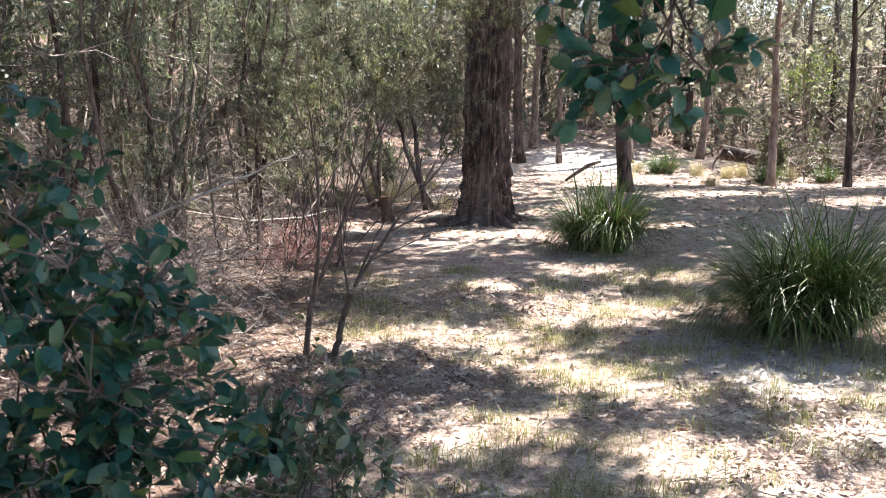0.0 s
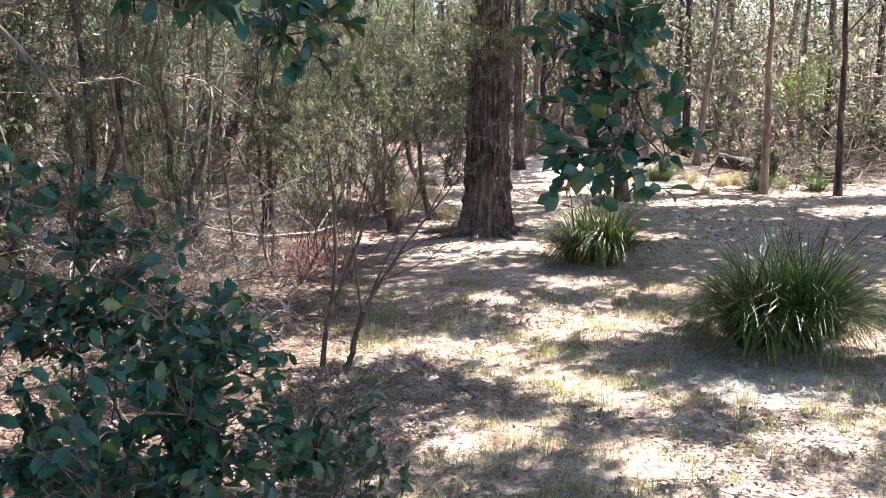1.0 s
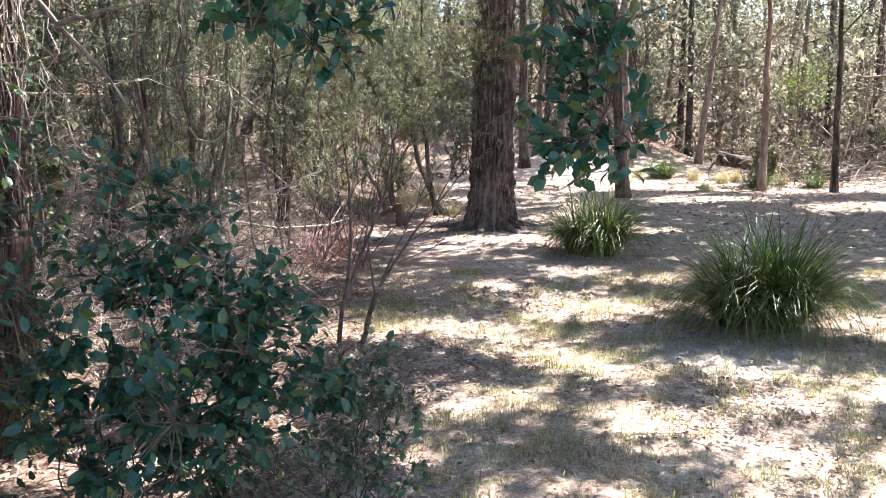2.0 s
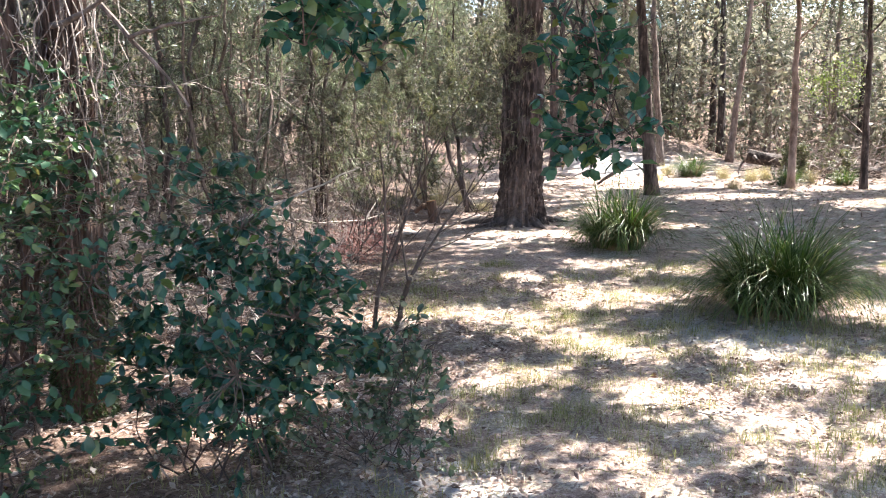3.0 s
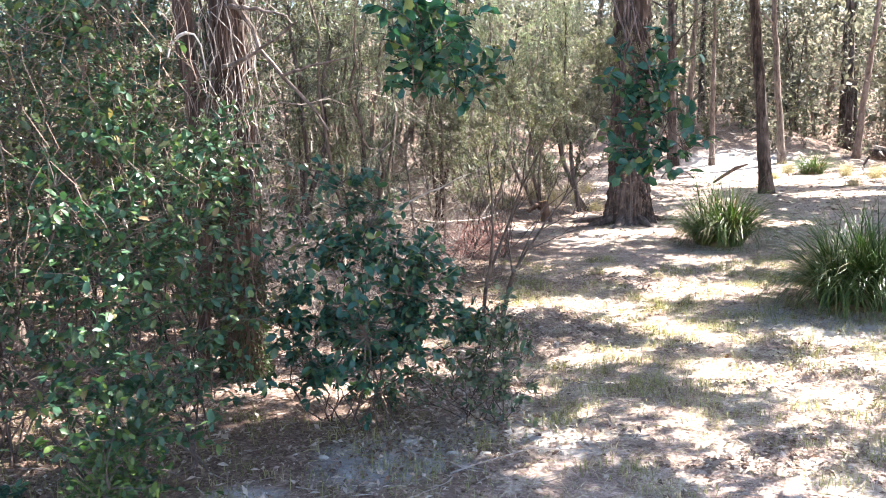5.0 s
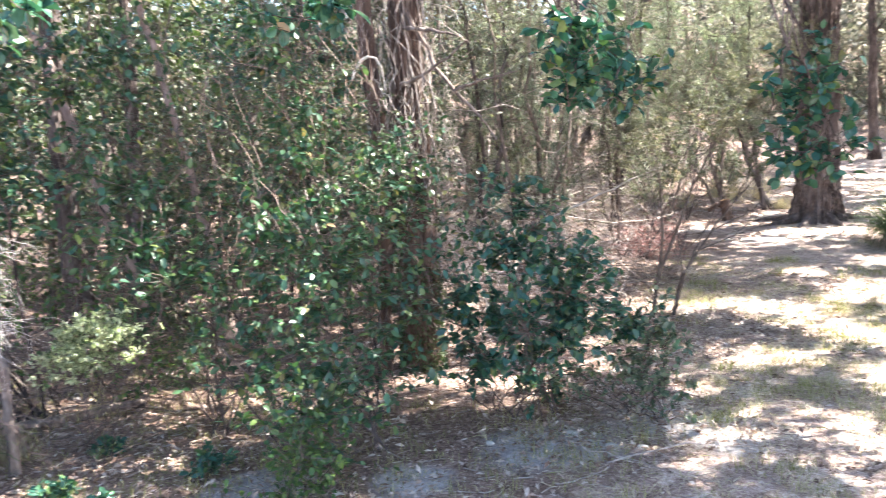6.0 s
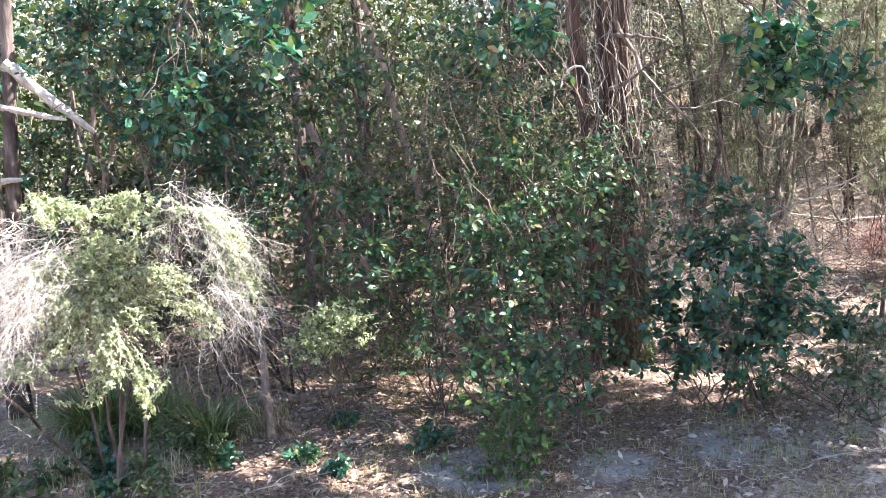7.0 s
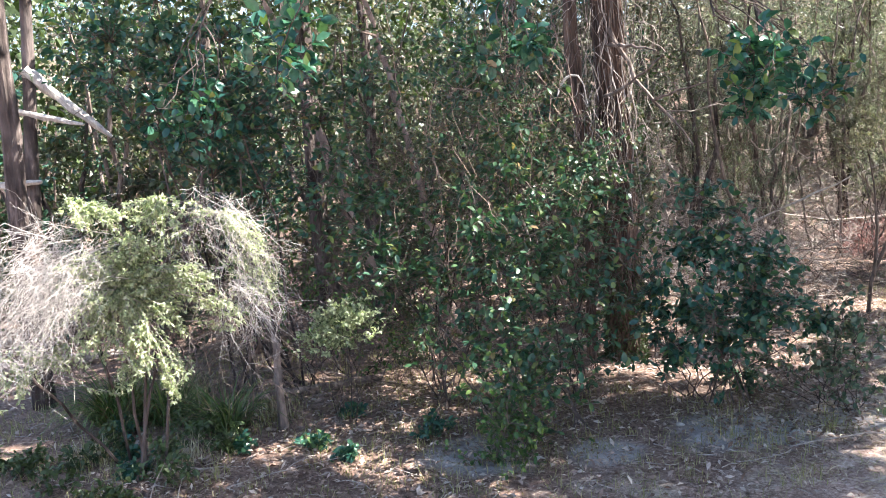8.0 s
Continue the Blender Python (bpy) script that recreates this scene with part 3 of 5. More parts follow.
def big_tree():
    x, y = 0.66, 13.25
    z = float(gz(x, y)) - 0.08
    th = thing("ironbark_tree", "big straight tree with dark deeply furrowed bark", "tree", (x, y, z))
    h = np.concatenate([np.linspace(0, 1.2, 40), np.linspace(1.25, 7, 110), np.linspace(7.2, 15, 30)])
    P = np.stack([x + 0.012 * h, y + 0.0 * h, z + h], -1)
    R = 0.335 * (1 - 0.035 * h) + 0.03 * np.exp(-h / 0.5)
    part("trunk", bark_trunk(P, np.maximum(R, 0.08), 84, 22, 0.13, 0.42, 3, 0.5, 0.45), BARK_DARK, th, "dark furrowed bark with a flared foot", False)
    part("bark_fringe", fringe(x, y, z, lambda h: 0.345 - 0.012 * h + 0.1 * np.exp(-h / 0.25), 260, 0.15, 5.5, 0.15, 0.6, 0.012, 0.06), BARK_GREY, th, "loose grey shreds of bark", kind="stuff")
    for a, l in ((2.75, 1.1), (3.6, 0.8), (0.35, 0.75), (5.2, 0.6), (4.4, 0.7), (1.2, 0.8)):
        d = np.array([math.cos(a), math.sin(a), 0])
        s = np.array([x, y, z]) + d * 0.3
        e = s + d * l
        q = curve(s[None], e[None], 8, 0.05)[0]
        t = np.linspace(0, 1, 8)
        q[:, 2] = gz(q[:, 0], q[:, 1]) + 0.11 * (1 - t) ** 2 - 0.02
        part("root", prisms(Geo(), q, 0.085 * (1 - t) + 0.018, 8, 0.08), BARK_DARK, th)
    limbs, green = [], Geo()
    for a, s, l in ((0.4, 7.5, 4.5), (2.2, 8.2, 4.2), (4.0, 9, 4.0), (5.3, 7.0, 4.4), (1.2, 10, 3.5), (3.1, 11, 3.0)):
        p = np.array([x, y, z + s])
        e = p + np.array([math.cos(a) * l, math.sin(a) * l, 2.2])
        q = curve(p[None], e[None], 9, 0.06)
        part("limb", prisms(Geo(), q, np.linspace(0.11, 0.02, 9)[None], 8, 0.05), BARK_GREY, th)
        limbs.append(q)
    Q, _ = at_path(np.concatenate(limbs), rng.uniform(0.4, 1, (6, 22)))
    clumps(green, Q.reshape(-1, 3) + rng.normal(size=(132, 3)) * 0.5, 0.7, 45, 0.11, 0.035)
    part("crown", green, LEAF_CANOPY, th)


def slender_tree(base, top, r, mat, label, name="slender_tree", crown=None, leaf=LEAF_BUSH, bend=0.02, height=9.0, limb_count=5, clump_count=36, leaf_size=0.09):
    """A tall thin tree: trunk through base and top (its direction), limbs and a loose crown."""
    base, top = np.array(base, float), np.array(top, float)
    base[2] = gz(base[0], base[1]) - 0.05
    d = unit(top - base)
    end = base + d * height / max(d[2], 0.4)
    th = thing(name, label, "tree", tuple(base), "slender trees")
    P = curve(base[None], end[None], 22, bend)
    t = np.linspace(0, 1, 22)
    part("trunk", prisms(Geo(), P, (r * (1 - 0.75 * t) + r * 0.35 * np.exp(-t * 30))[None], 10, 0.05), mat, th, soft=True)
    lo = crown if crown is not None else 0.35
    ends = []
    for i in range(limb_count):
        u = lo + (0.97 - lo) * (i + rng.random()) / limb_count
        p, _ = at_path(P, np.array([[u]]))
        a = rng.random() * 6.28
        l = rng.uniform(0.5, 1.0) * (1.6 - u) * height * 0.13
        e = p[0, 0] + np.array([math.cos(a) * l, math.sin(a) * l, l * rng.uniform(0.2, 0.9)])
        q = curve(p[0], e[None], 6, 0.1)
        part("limb", prisms(Geo(), q, np.linspace(r * 0.3, r * 0.08, 6)[None], 5), mat, th)
        ends.append(q)
    Q, _ = at_path(np.concatenate(ends), rng.uniform(0.3, 1, (limb_count, clump_count // limb_count + 1)))
    g = Geo()
    Q = Q.reshape(-1, 3)
    clumps(g, Q + rng.normal(size=Q.shape) * 0.35, 0.6, 34, leaf_size, leaf_size * 0.4)
    part("crown", g, leaf, th)
    return th


def placed_trees():
    slender_tree((3.95, 18.7, 0), (3.62, 18.9, 4.5), 0.15, BARK_DARK, "slim dark-barked tree with a bent foot", bend=0.005, height=10, crown=0.5)
    slender_tree((5.8, 27.0, 0), (5.62, 27.4, 6), 0.12, BARK_GREY, "slim grey-brown tree beside the far track", bend=0.008, height=11)
    slender_tree((9.3, 33.0, 0), (9.3, 33.4, 7), 0.15, BARK_DARK, "slim dark straight tree in the far woods", bend=0.008, height=11)
    slender_tree((8.42, 28.5, 0), (9.12, 28.9, 6.2), 0.12, BARK_PINK, "slim pinkish tree leaning sideways", bend=0.006, height=10)
    slender_tree((7.8, 20.6, 0), (7.88, 21.0, 5.3), 0.1, BARK_PINK, "slim pale pinkish tree with a wavy trunk", bend=0.014, height=9)
    slender_tree((9.4, 20.1, 0), (9.61, 20.5, 5.3), 0.09, BARK_DARK, "slim dark upright tree at the clearing edge", bend=0.008, height=9)
    slender_tree((2.37, 27, 0), (2.35, 27, 5), 0.17, BARK_DARK, "dark straight tree behind the big trunk", bend=0.006, height=10)
    slender_tree((3.0, 29, 0), (3.3, 29, 5), 0.12, BARK_GREY, "slim grey tree behind the big trunk", bend=0.012, height=10)
    slender_tree((3.6, 27, 0), (3.6, 27, 5), 0.09, BARK_GREY, "thin straight tree at the track end", bend=0.008, height=8)
    slender_tree((11.5, 41, 0), (11.4, 41, 8), 0.18, BARK_DARK, "dark forked tree in the far woods", bend=0.008, height=11)
    slender_tree((12.5, 30, 0), (12.7, 30, 6), 0.12, BARK_GREY, "slim grey tree in the sunny far woods", bend=0.012, height=10)
    slender_tree((14.2, 32, 0), (14.1, 32, 6), 0.13, BARK_DARK, "slim dark tree in the sunny far woods", bend=0.01, height=10)
    slender_tree((-4.6, 15.5, 0), (-3.1, 15.5, 3.4), 0.16, BARK_GREY, "thick grey trunk leaning strongly over the bank", bend=0.03, height=7, crown=0.55, leaf=LEAF_GREY)
    slender_tree((-4.2, 12.2, 0), (-3.7, 12.2, 3.5), 0.055, BARK_GREY, "thin crooked grey stem in the thicket", bend=0.03, height=5, leaf=LEAF_GREY)
    slender_tree((-3.48, 15.9, 0), (-3.53, 15.9, 3), 0.05, BARK_DARK, "thin dark upright stem in the thicket", bend=0.02, height=5, leaf=LEAF_GREY)
    slender_tree((-3.3, 16.4, 0), (-3.32, 16.4, 3), 0.045, BARK_DARK, "thin dark stem beside its twin in the thicket", bend=0.02, height=5, leaf=LEAF_GREY)


def thicket(n, x0, x1, y0, y1, keep, leaf_choice, h0, h1, r0, r1, label, fine=False, size=0.07, per=36, count=(26, 46), low=0.18, name="sapling", slim=0.5):
    """Separate young trees and tall bushes of one kind, each with its stems and its crown."""
    made = 0
    while made < n:
        x, y = rng.uniform(x0, x1), rng.uniform(y0, y1)
        if not keep(x, y):
            continue
        made += 1
        z = float(gz(x, y)) - 0.03
        h, r = rng.uniform(h0, h1), rng.uniform(r0, r1)
        th = thing(name, label, "young tree", (x, y, z), "thicket of young trees")
        stems = []
        bark = BARK_GREY if rng.random() < 0.6 else BARK_DARK
        for s in range(rng.integers(1, 4)):
            d = np.array([rng.normal() * 0.13, rng.normal() * 0.13, 1]) * h * rng.uniform(0.75, 1)
            P = curve(np.array([[x, y, z]]) + rng.normal(size=3) * np.array([0.1, 0.1, 0]), np.array([[x, y, z]]) + d, 12, 0.05)
            part("stem", prisms(Geo(), P, (r * (1 - 0.8 * np.linspace(0, 1, 12)))[None], 6, 0.06), bark, th)
            stems.append(P[0])
        st = np.stack(stems)
        m = rng.integers(*count)
        u = low + (1 - low) * rng.random((len(st), m))
        Q, _ = at_path(st, u)
        Q = Q.reshape(-1, 3)
        e = Q + rng.normal(size=Q.shape) * np.array([0.42, 0.42, 0.25]) * h * 0.2 + UP * 0.1
        T = curve(Q, e, 2, 0.12, 0.1)
        wood, green = Geo(), Geo()
        if fine:
            prisms(wood, T, np.linspace(0.006, 0.002, 2)[None].repeat(len(T), 0), 3, caps=False)
            a, _ = at_path(T, rng.random((len(T), 20)))
            a = a.reshape(-1, 3)
            d = rng.normal(size=a.shape) * 0.35 - UP * rng.uniform(0.2, 1.0, (len(a), 1))
            L = rng.uniform(0.09, 0.27, len(a))
            leaves(green, a, d, rng.normal(size=a.shape), L, 0.011, False)
        else:
            spray(wood, green, T, max(4, int(per * 0.78)), size * 1.1, size * 1.1 * slim, False, 0.1, 0.35, 0.005)
        part("twigwork", wood, TWIG, th, kind="stuff")
        part("crown", green, leaf_choice[rng.integers(len(leaf_choice))], th, kind="stuff")


def dead_brush(n, x0, x1, y0, y1, keep, length, mat, name, label, lift=0.5, thick=0.005):
    """Tangled dry twigs that lie and lean on one another."""
    q = scatter(n * 2, x0, x1, y0, y1)
    q = q[np.array([keep(a, b) for a, b in q[:, :2]])][:n]
    q[:, 2] += rng.random(len(q)) ** 2 * lift
    d = unit(rng.normal(size=q.shape) * np.array([1, 1, 0.7]) + UP * 0.25) * rng.uniform(0.3, 1, (len(q), 1)) * length
    P = curve(q, q + d, 4, 0.14, 0.2)
    P[..., 2] = np.maximum(P[..., 2], gz(P[..., 0], P[..., 1]) + 0.005)
    g = prisms(Geo(), P, np.linspace(1, 0.4, 4)[None] * thick * rng.uniform(0.5, 1.6, (len(q), 1)), 3, caps=False)
    # side twigs
    a, t = at_path(P, rng.uniform(0.3, 0.95, (len(P), 2)))
    a, t = a.reshape(-1, 3), t.reshape(-1, 3)
    P = curve(a, a + (t + rng.normal(size=t.shape) * 0.6) * length * rng.uniform(0.1, 0.35, (len(a), 1)), 3, 0.12)
    prisms(g, P, np.linspace(0.5, 0.25, 3)[None] * thick * np.ones((len(a), 1)), 3, caps=False)
    whole(name, g, mat, label, "brushwood", "stuff")


def far_woods():
    wood, green, low = Geo(), Geo(), Geo()
    # sector in degrees, distances, trees, clumps a tree, leaf length, bushes
    for a0, a1, d0, d1, n, per, L, bushes in ((-13, 34, 38, 56, 60, 54, 0.145, 700), (-13, 34, 55, 90, 46, 40, 0.5, 240), (-82, -13, 30, 70, 70, 34, 0.45, 200)):
        az, d = radians(1) * rng.uniform(a0, a1, n), rng.uniform(d0, d1, n)
        x, y = np.sin(az) * d, np.cos(az) * d
        b = np.stack([x, y, gz(x, y) - 0.1], -1)
        P = curve(b, b + np.stack([rng.normal(size=n) * 0.9, rng.normal(size=n) * 0.9, rng.uniform(8, 16, n)], -1), 8, 0.02)
        prisms(wood, P, rng.uniform(0.05, 0.16, (n, 1)) * np.linspace(1, 0.4, 8)[None], 6, caps=False)
        Q, _ = at_path(P, 0.06 + 0.94 * rng.random((n, per)))
        Q = Q.reshape(-1, 3) + rng.normal(size=(n * per, 3)) * np.array([1.1, 1.1, 0.5])
        clumps(green, Q, 0.85, 30 if L < 0.3 else 17, L * 1.08, L * 0.46)
        az, d = radians(1) * rng.uniform(a0, a1, bushes), 31 + 40 * rng.random(bushes) ** 1.3
        x, y = np.sin(az) * d, np.cos(az) * d
        clumps(low, np.stack([x, y, gz(x, y) + 5.2 * rng.random(bushes) ** 1.3], -1), 1.1, 52, max(0.2, L * 0.85), max(0.09, L * 0.38))
    # crown leaves mostly above view, added to darken the far ground with their shade
    n = 420
    az, d = radians(1) * rng.uniform(-60, 36, n), 42 + 40 * rng.random(n) ** 0.8
    x, y = np.sin(az) * d, np.cos(az) * d
    clumps(green, np.stack([x, y, gz(x, y) + rng.uniform(8, 14, n)], -1), 1.6, 12, 0.75, 0.36)
    # leafy crowns at the edge of the woods
    for a0, a1, d0, d1, n, h0, h1 in ((-13, 34, 36, 50, 1300, 4, 11), (-42, -8, 22, 34, 950, 3.5, 9.5)):
        az, d = radians(1) * rng.uniform(a0, a1, n), rng.uniform(d0, d1, n)
        x, y = np.sin(az) * d, np.cos(az) * d
        clumps(green, np.stack([x, y, gz(x, y) + rng.uniform(h0, h1, n)], -1), 1.0, 30, 0.17 if a1 > 0 else 0.2, 0.065 if a1 > 0 else 0.075)
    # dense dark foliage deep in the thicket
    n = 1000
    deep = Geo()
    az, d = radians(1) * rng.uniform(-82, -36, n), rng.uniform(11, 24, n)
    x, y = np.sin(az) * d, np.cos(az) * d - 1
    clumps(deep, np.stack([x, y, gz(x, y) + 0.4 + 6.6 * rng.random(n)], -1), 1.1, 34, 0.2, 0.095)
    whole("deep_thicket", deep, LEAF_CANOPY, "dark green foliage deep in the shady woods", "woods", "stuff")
    whole("far_woods", green, LEAF_FAR, "grey-green foliage of the far woods, coloured pale as if backlit", "woods", "stuff")
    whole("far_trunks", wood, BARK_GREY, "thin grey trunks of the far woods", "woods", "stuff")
    whole("far_undergrowth", low, LEAF_FAR, "dry bushes under the far trees, coloured pale as if backlit", "undergrowth", "stuff")


build_litter()
build_grass()
build_tussocks()
big_tree()
placed_trees()
left_bank = lambda x, y: x < -1.5 - 0.12 * (y - 9) and not (y < 12 and x > -2.6)
thicket(44, -12, -1.5, 9.2, 22, left_bank, [LEAF_GREY, LEAF_OLIVE], 2.6, 5.5, 0.025, 0.06, "slim young tree with drooping grey-green needles", True)
thicket(18, -14, -2.0, 12, 28, left_bank, [LEAF_OLIVE, LEAF_BUSH], 2.2, 5.5, 0.02, 0.055, "slim young tree with sparse small olive leaves", size=0.075, per=20, slim=0.2)
thicket(34, -10, -1.6, 9.5, 25, left_bank, [LEAF_OLIVE, LEAF_BUSH, LEAF_GREY], 0.7, 1.7, 0.012, 0.02, "low dry bush on the bank", size=0.07, slim=0.18, per=14, low=0.05, name="bank_bush")
thicket(16, -9, -1.8, 8, 17, lambda x, y: x < -1.8 - 0.1 * (y - 8), [LEAF_OLIVE, LEAF_GREY], 1.8, 4.2, 0.014, 0.035, "nearly leafless thin dry sapling in the thicket", size=0.06, slim=0.2, per=4, count=(40, 60), name="dry_sapling")
right_wood = lambda x, y: x > 2.0 and (y > 35 or x > 7.5 + 0.3 * (y - 22)) and not (x < 6.5 and y < 36)
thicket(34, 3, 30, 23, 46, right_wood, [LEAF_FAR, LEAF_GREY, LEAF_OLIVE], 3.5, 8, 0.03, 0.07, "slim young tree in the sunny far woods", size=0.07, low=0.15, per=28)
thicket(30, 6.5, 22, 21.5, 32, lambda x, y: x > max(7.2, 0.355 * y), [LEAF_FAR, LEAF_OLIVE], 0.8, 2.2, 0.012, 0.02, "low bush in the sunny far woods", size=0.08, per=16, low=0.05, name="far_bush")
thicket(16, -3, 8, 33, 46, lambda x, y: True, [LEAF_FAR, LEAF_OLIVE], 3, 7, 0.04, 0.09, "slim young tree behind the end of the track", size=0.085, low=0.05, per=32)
thicket(7, -4.4, -2.9, 3.6, 6.4, lambda x, y: True, [LEAF_BUSH, LEAF_GLOSSY, LEAF_OLIVE], 3.0, 4.6, 0.02, 0.04, "leafy young tree behind the vine-hung trunk", size=0.075, count=(40, 60), low=0.2, per=20)
thicket(8, -7.5, -3.2, 9, 14, lambda x, y: True, [LEAF_OLIVE, LEAF_BUSH, LEAF_GREY], 5.0, 7.0, 0.03, 0.06, "tall young tree with olive leaves in the thicket", size=0.1, slim=0.2, count=(46, 66), low=0.35, per=20)
left_near = lambda x, y: x < -3.6 - 0.25 * max(0, 2 - y) and not (x > -5.2 and y < 1.6)
thicket(30, -13, -3.2, 0.6, 10, left_near, [LEAF_BUSH, LEAF_GLOSSY, LEAF_CANOPY, LEAF_OLIVE], 2.6, 5, 0.025, 0.06, "leafy young tree in the shady thicket", size=0.095, count=(30, 48), low=0.08, per=20)
thicket(8, -20, -6, 4, 18, lambda x, y: x < -5, [LEAF_BUSH, LEAF_CANOPY], 3.5, 7, 0.04, 0.09, "tall young tree deep in the shady woods", size=0.12, low=0.05, per=22)
thicket(14, -18, -6.4, -2, 6, lambda x, y: x < -6.4, [LEAF_BUSH, LEAF_GLOSSY], 2.5, 6, 0.03, 0.07, "bushy young tree in the shady woods", size=0.1, low=0.05, per=24)
dead_brush(1100, -7, -1.3, 7.2, 11, lambda x, y: x < -1.5 - 0.3 * (9.5 - y), 0.7, DEADWOOD, "near_brushwood", "tangle of fine grey twigs at the clearing edge", 0.45, 0.004)
dead_brush(2200, -10, -1.2, 9.3, 24, left_bank, 0.9, DEADWOOD, "brushwood", "tangle of grey dry twigs on the bank", 0.7)
dead_brush(110, -8, -1.6, 8.5, 16, left_bank, 2.4, DEADWOOD, "bare_branches", "long pale bare branches hanging in the thicket", 2.6, 0.011)
dead_brush(1500, -9, -1.8, 9.5, 18, left_bank, 0.8, DEADWOOD, "standing_twigs", "thin grey dry twigs hanging in the thicket", 2.6, 0.004)
dead_brush(160, 6, 22, 23, 36, right_wood, 3.0, BARK_GREY, "far_dead_branches", "long grey dead branches leaning in the far woods", 3.0, 0.03)
dead_brush(900, 5.5, 24, 23, 38, right_wood, 1.6, DEADWOOD_RED, "far_twigs", "brown haze of dry twigs in the far woods", 5.0, 0.009)
dead_brush(600, -4.5, -1.3, 4.6, 9, lambda x, y: x < -1.5 + 0.06 * (y - 5), 0.8, DEADWOOD, "pale_brushwood", "tangle of pale fine twigs beside the clearing", 0.8, 0.004)
dead_brush(750, -4.5, -1.3, 4.6, 9, lambda x, y: x < -1.5 + 0.06 * (y - 5), 0.75, TWIG, "dark_brushwood", "tangle of dark fine twigs beside the clearing", 0.8, 0.004)
dead_brush(800, -4.5, 0.2, 15, 25, lambda x, y: x < 0.1 - 0.04 * (y - 15), 0.9, DEADWOOD, "mound_brushwood", "dry grey twigs on the pale mound", 0.5, 0.007)
thicket(12, -3.4, 0.1, 15.5, 24, lambda x, y: x < -0.1 - 0.05 * (y - 15), [LEAF_OLIVE, LEAF_GREY, LEAF_BUSH], 0.5, 1.3, 0.008, 0.014, "low dry bush on the pale mound", size=0.05, per=16, low=0.05, name="mound_bush")
thicket(6, -3.0, 0.2, 15, 19.5, lambda x, y: x < 0.1, [LEAF_GREY], 4.0, 6.5, 0.03, 0.06, "slim tree with a veil of fine needles behind the mound", True, low=0.4, count=(50, 70))
dead_brush(520, -4, 6.5, 25.5, 36, lambda x, y: True, 1.1, DEADWOOD, "bank_brushwood", "dry grey twigs on the bank behind the track", 0.9, 0.009)
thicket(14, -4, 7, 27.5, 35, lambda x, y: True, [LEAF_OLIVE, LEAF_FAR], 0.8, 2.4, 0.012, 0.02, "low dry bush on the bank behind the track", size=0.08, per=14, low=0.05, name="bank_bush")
dead_brush(300, -2.1, -1.35, 9.4, 11.2, lambda x, y: True, 0.55, RED_TWIG, "reddish_brushwood", "heap of reddish dry twigs and leaves", 0.35)
dead_brush(1000, -7.5, -3.0, 0.8, 5.5, lambda x, y: x < -3.2, 0.9, TWIG, "thicket_twigs", "web of thin dry brown twigs in the shady thicket", 3.4, 0.004)
dead_brush(700, -9, -3.4, 0.3, 6, lambda x, y: True, 0.8, DEADWOOD_RED, "thicket_brushwood", "dry brown twigs under the thicket", 0.7)
dead_brush(1100, 7.2, 20, 21.5, 31, lambda x, y: x > max(7.2, 0.345 * y), 1.2, DEADWOOD, "far_brushwood", "dry grey sticks under the far trees", 0.6, 0.01)
far_woods()


# ---- the broad-leaved plants near the path ----
LEAF_MESHES = [leaves(Geo(), np.zeros((1, 3)), np.array([[1.0, 0, 0]]), np.array([[0, a, 1.0]]), 0.105 * s, 0.066 * s * w).mesh("leaf", LEAF_SINGLE, True) for s, w, a in ((1, 1, 0.1), (0.85, 1.1, -0.1), (1.12, 0.95, 0.05), (0.7, 1, 0))]


def single_leaves(parent, T, per, first, L):
    """Large leaves as objects of their own along the twigs T."""
    Q, D = at_path(T, first + (1 - first) * rng.random((len(T), per)))
    shift = np.array(parent.location)
    for o, d in zip(Q.reshape(-1, 3) - shift, D.reshape(-1, 3)):
        d = unit(d * 0.5 + rng.normal(size=3) * 0.75 - UP * 0.25)
        s = unit(np.cross(d, UP + rng.normal(size=3) * 0.55))
        w = np.cross(s, d)
        k = L / 0.105 * rng.uniform(0.8, 1.1)
        ob = new("leaf", LEAF_MESHES[rng.integers(4)])
        ob.parent = parent
        ob.matrix_basis = Matrix(((d[0] * k, -s[0] * k, w[0] * k, o[0]), (d[1] * k, -s[1] * k, w[1] * k, o[1]), (d[2] * k, -s[2] * k, w[2] * k, o[2]), (0, 0, 0, 1)))


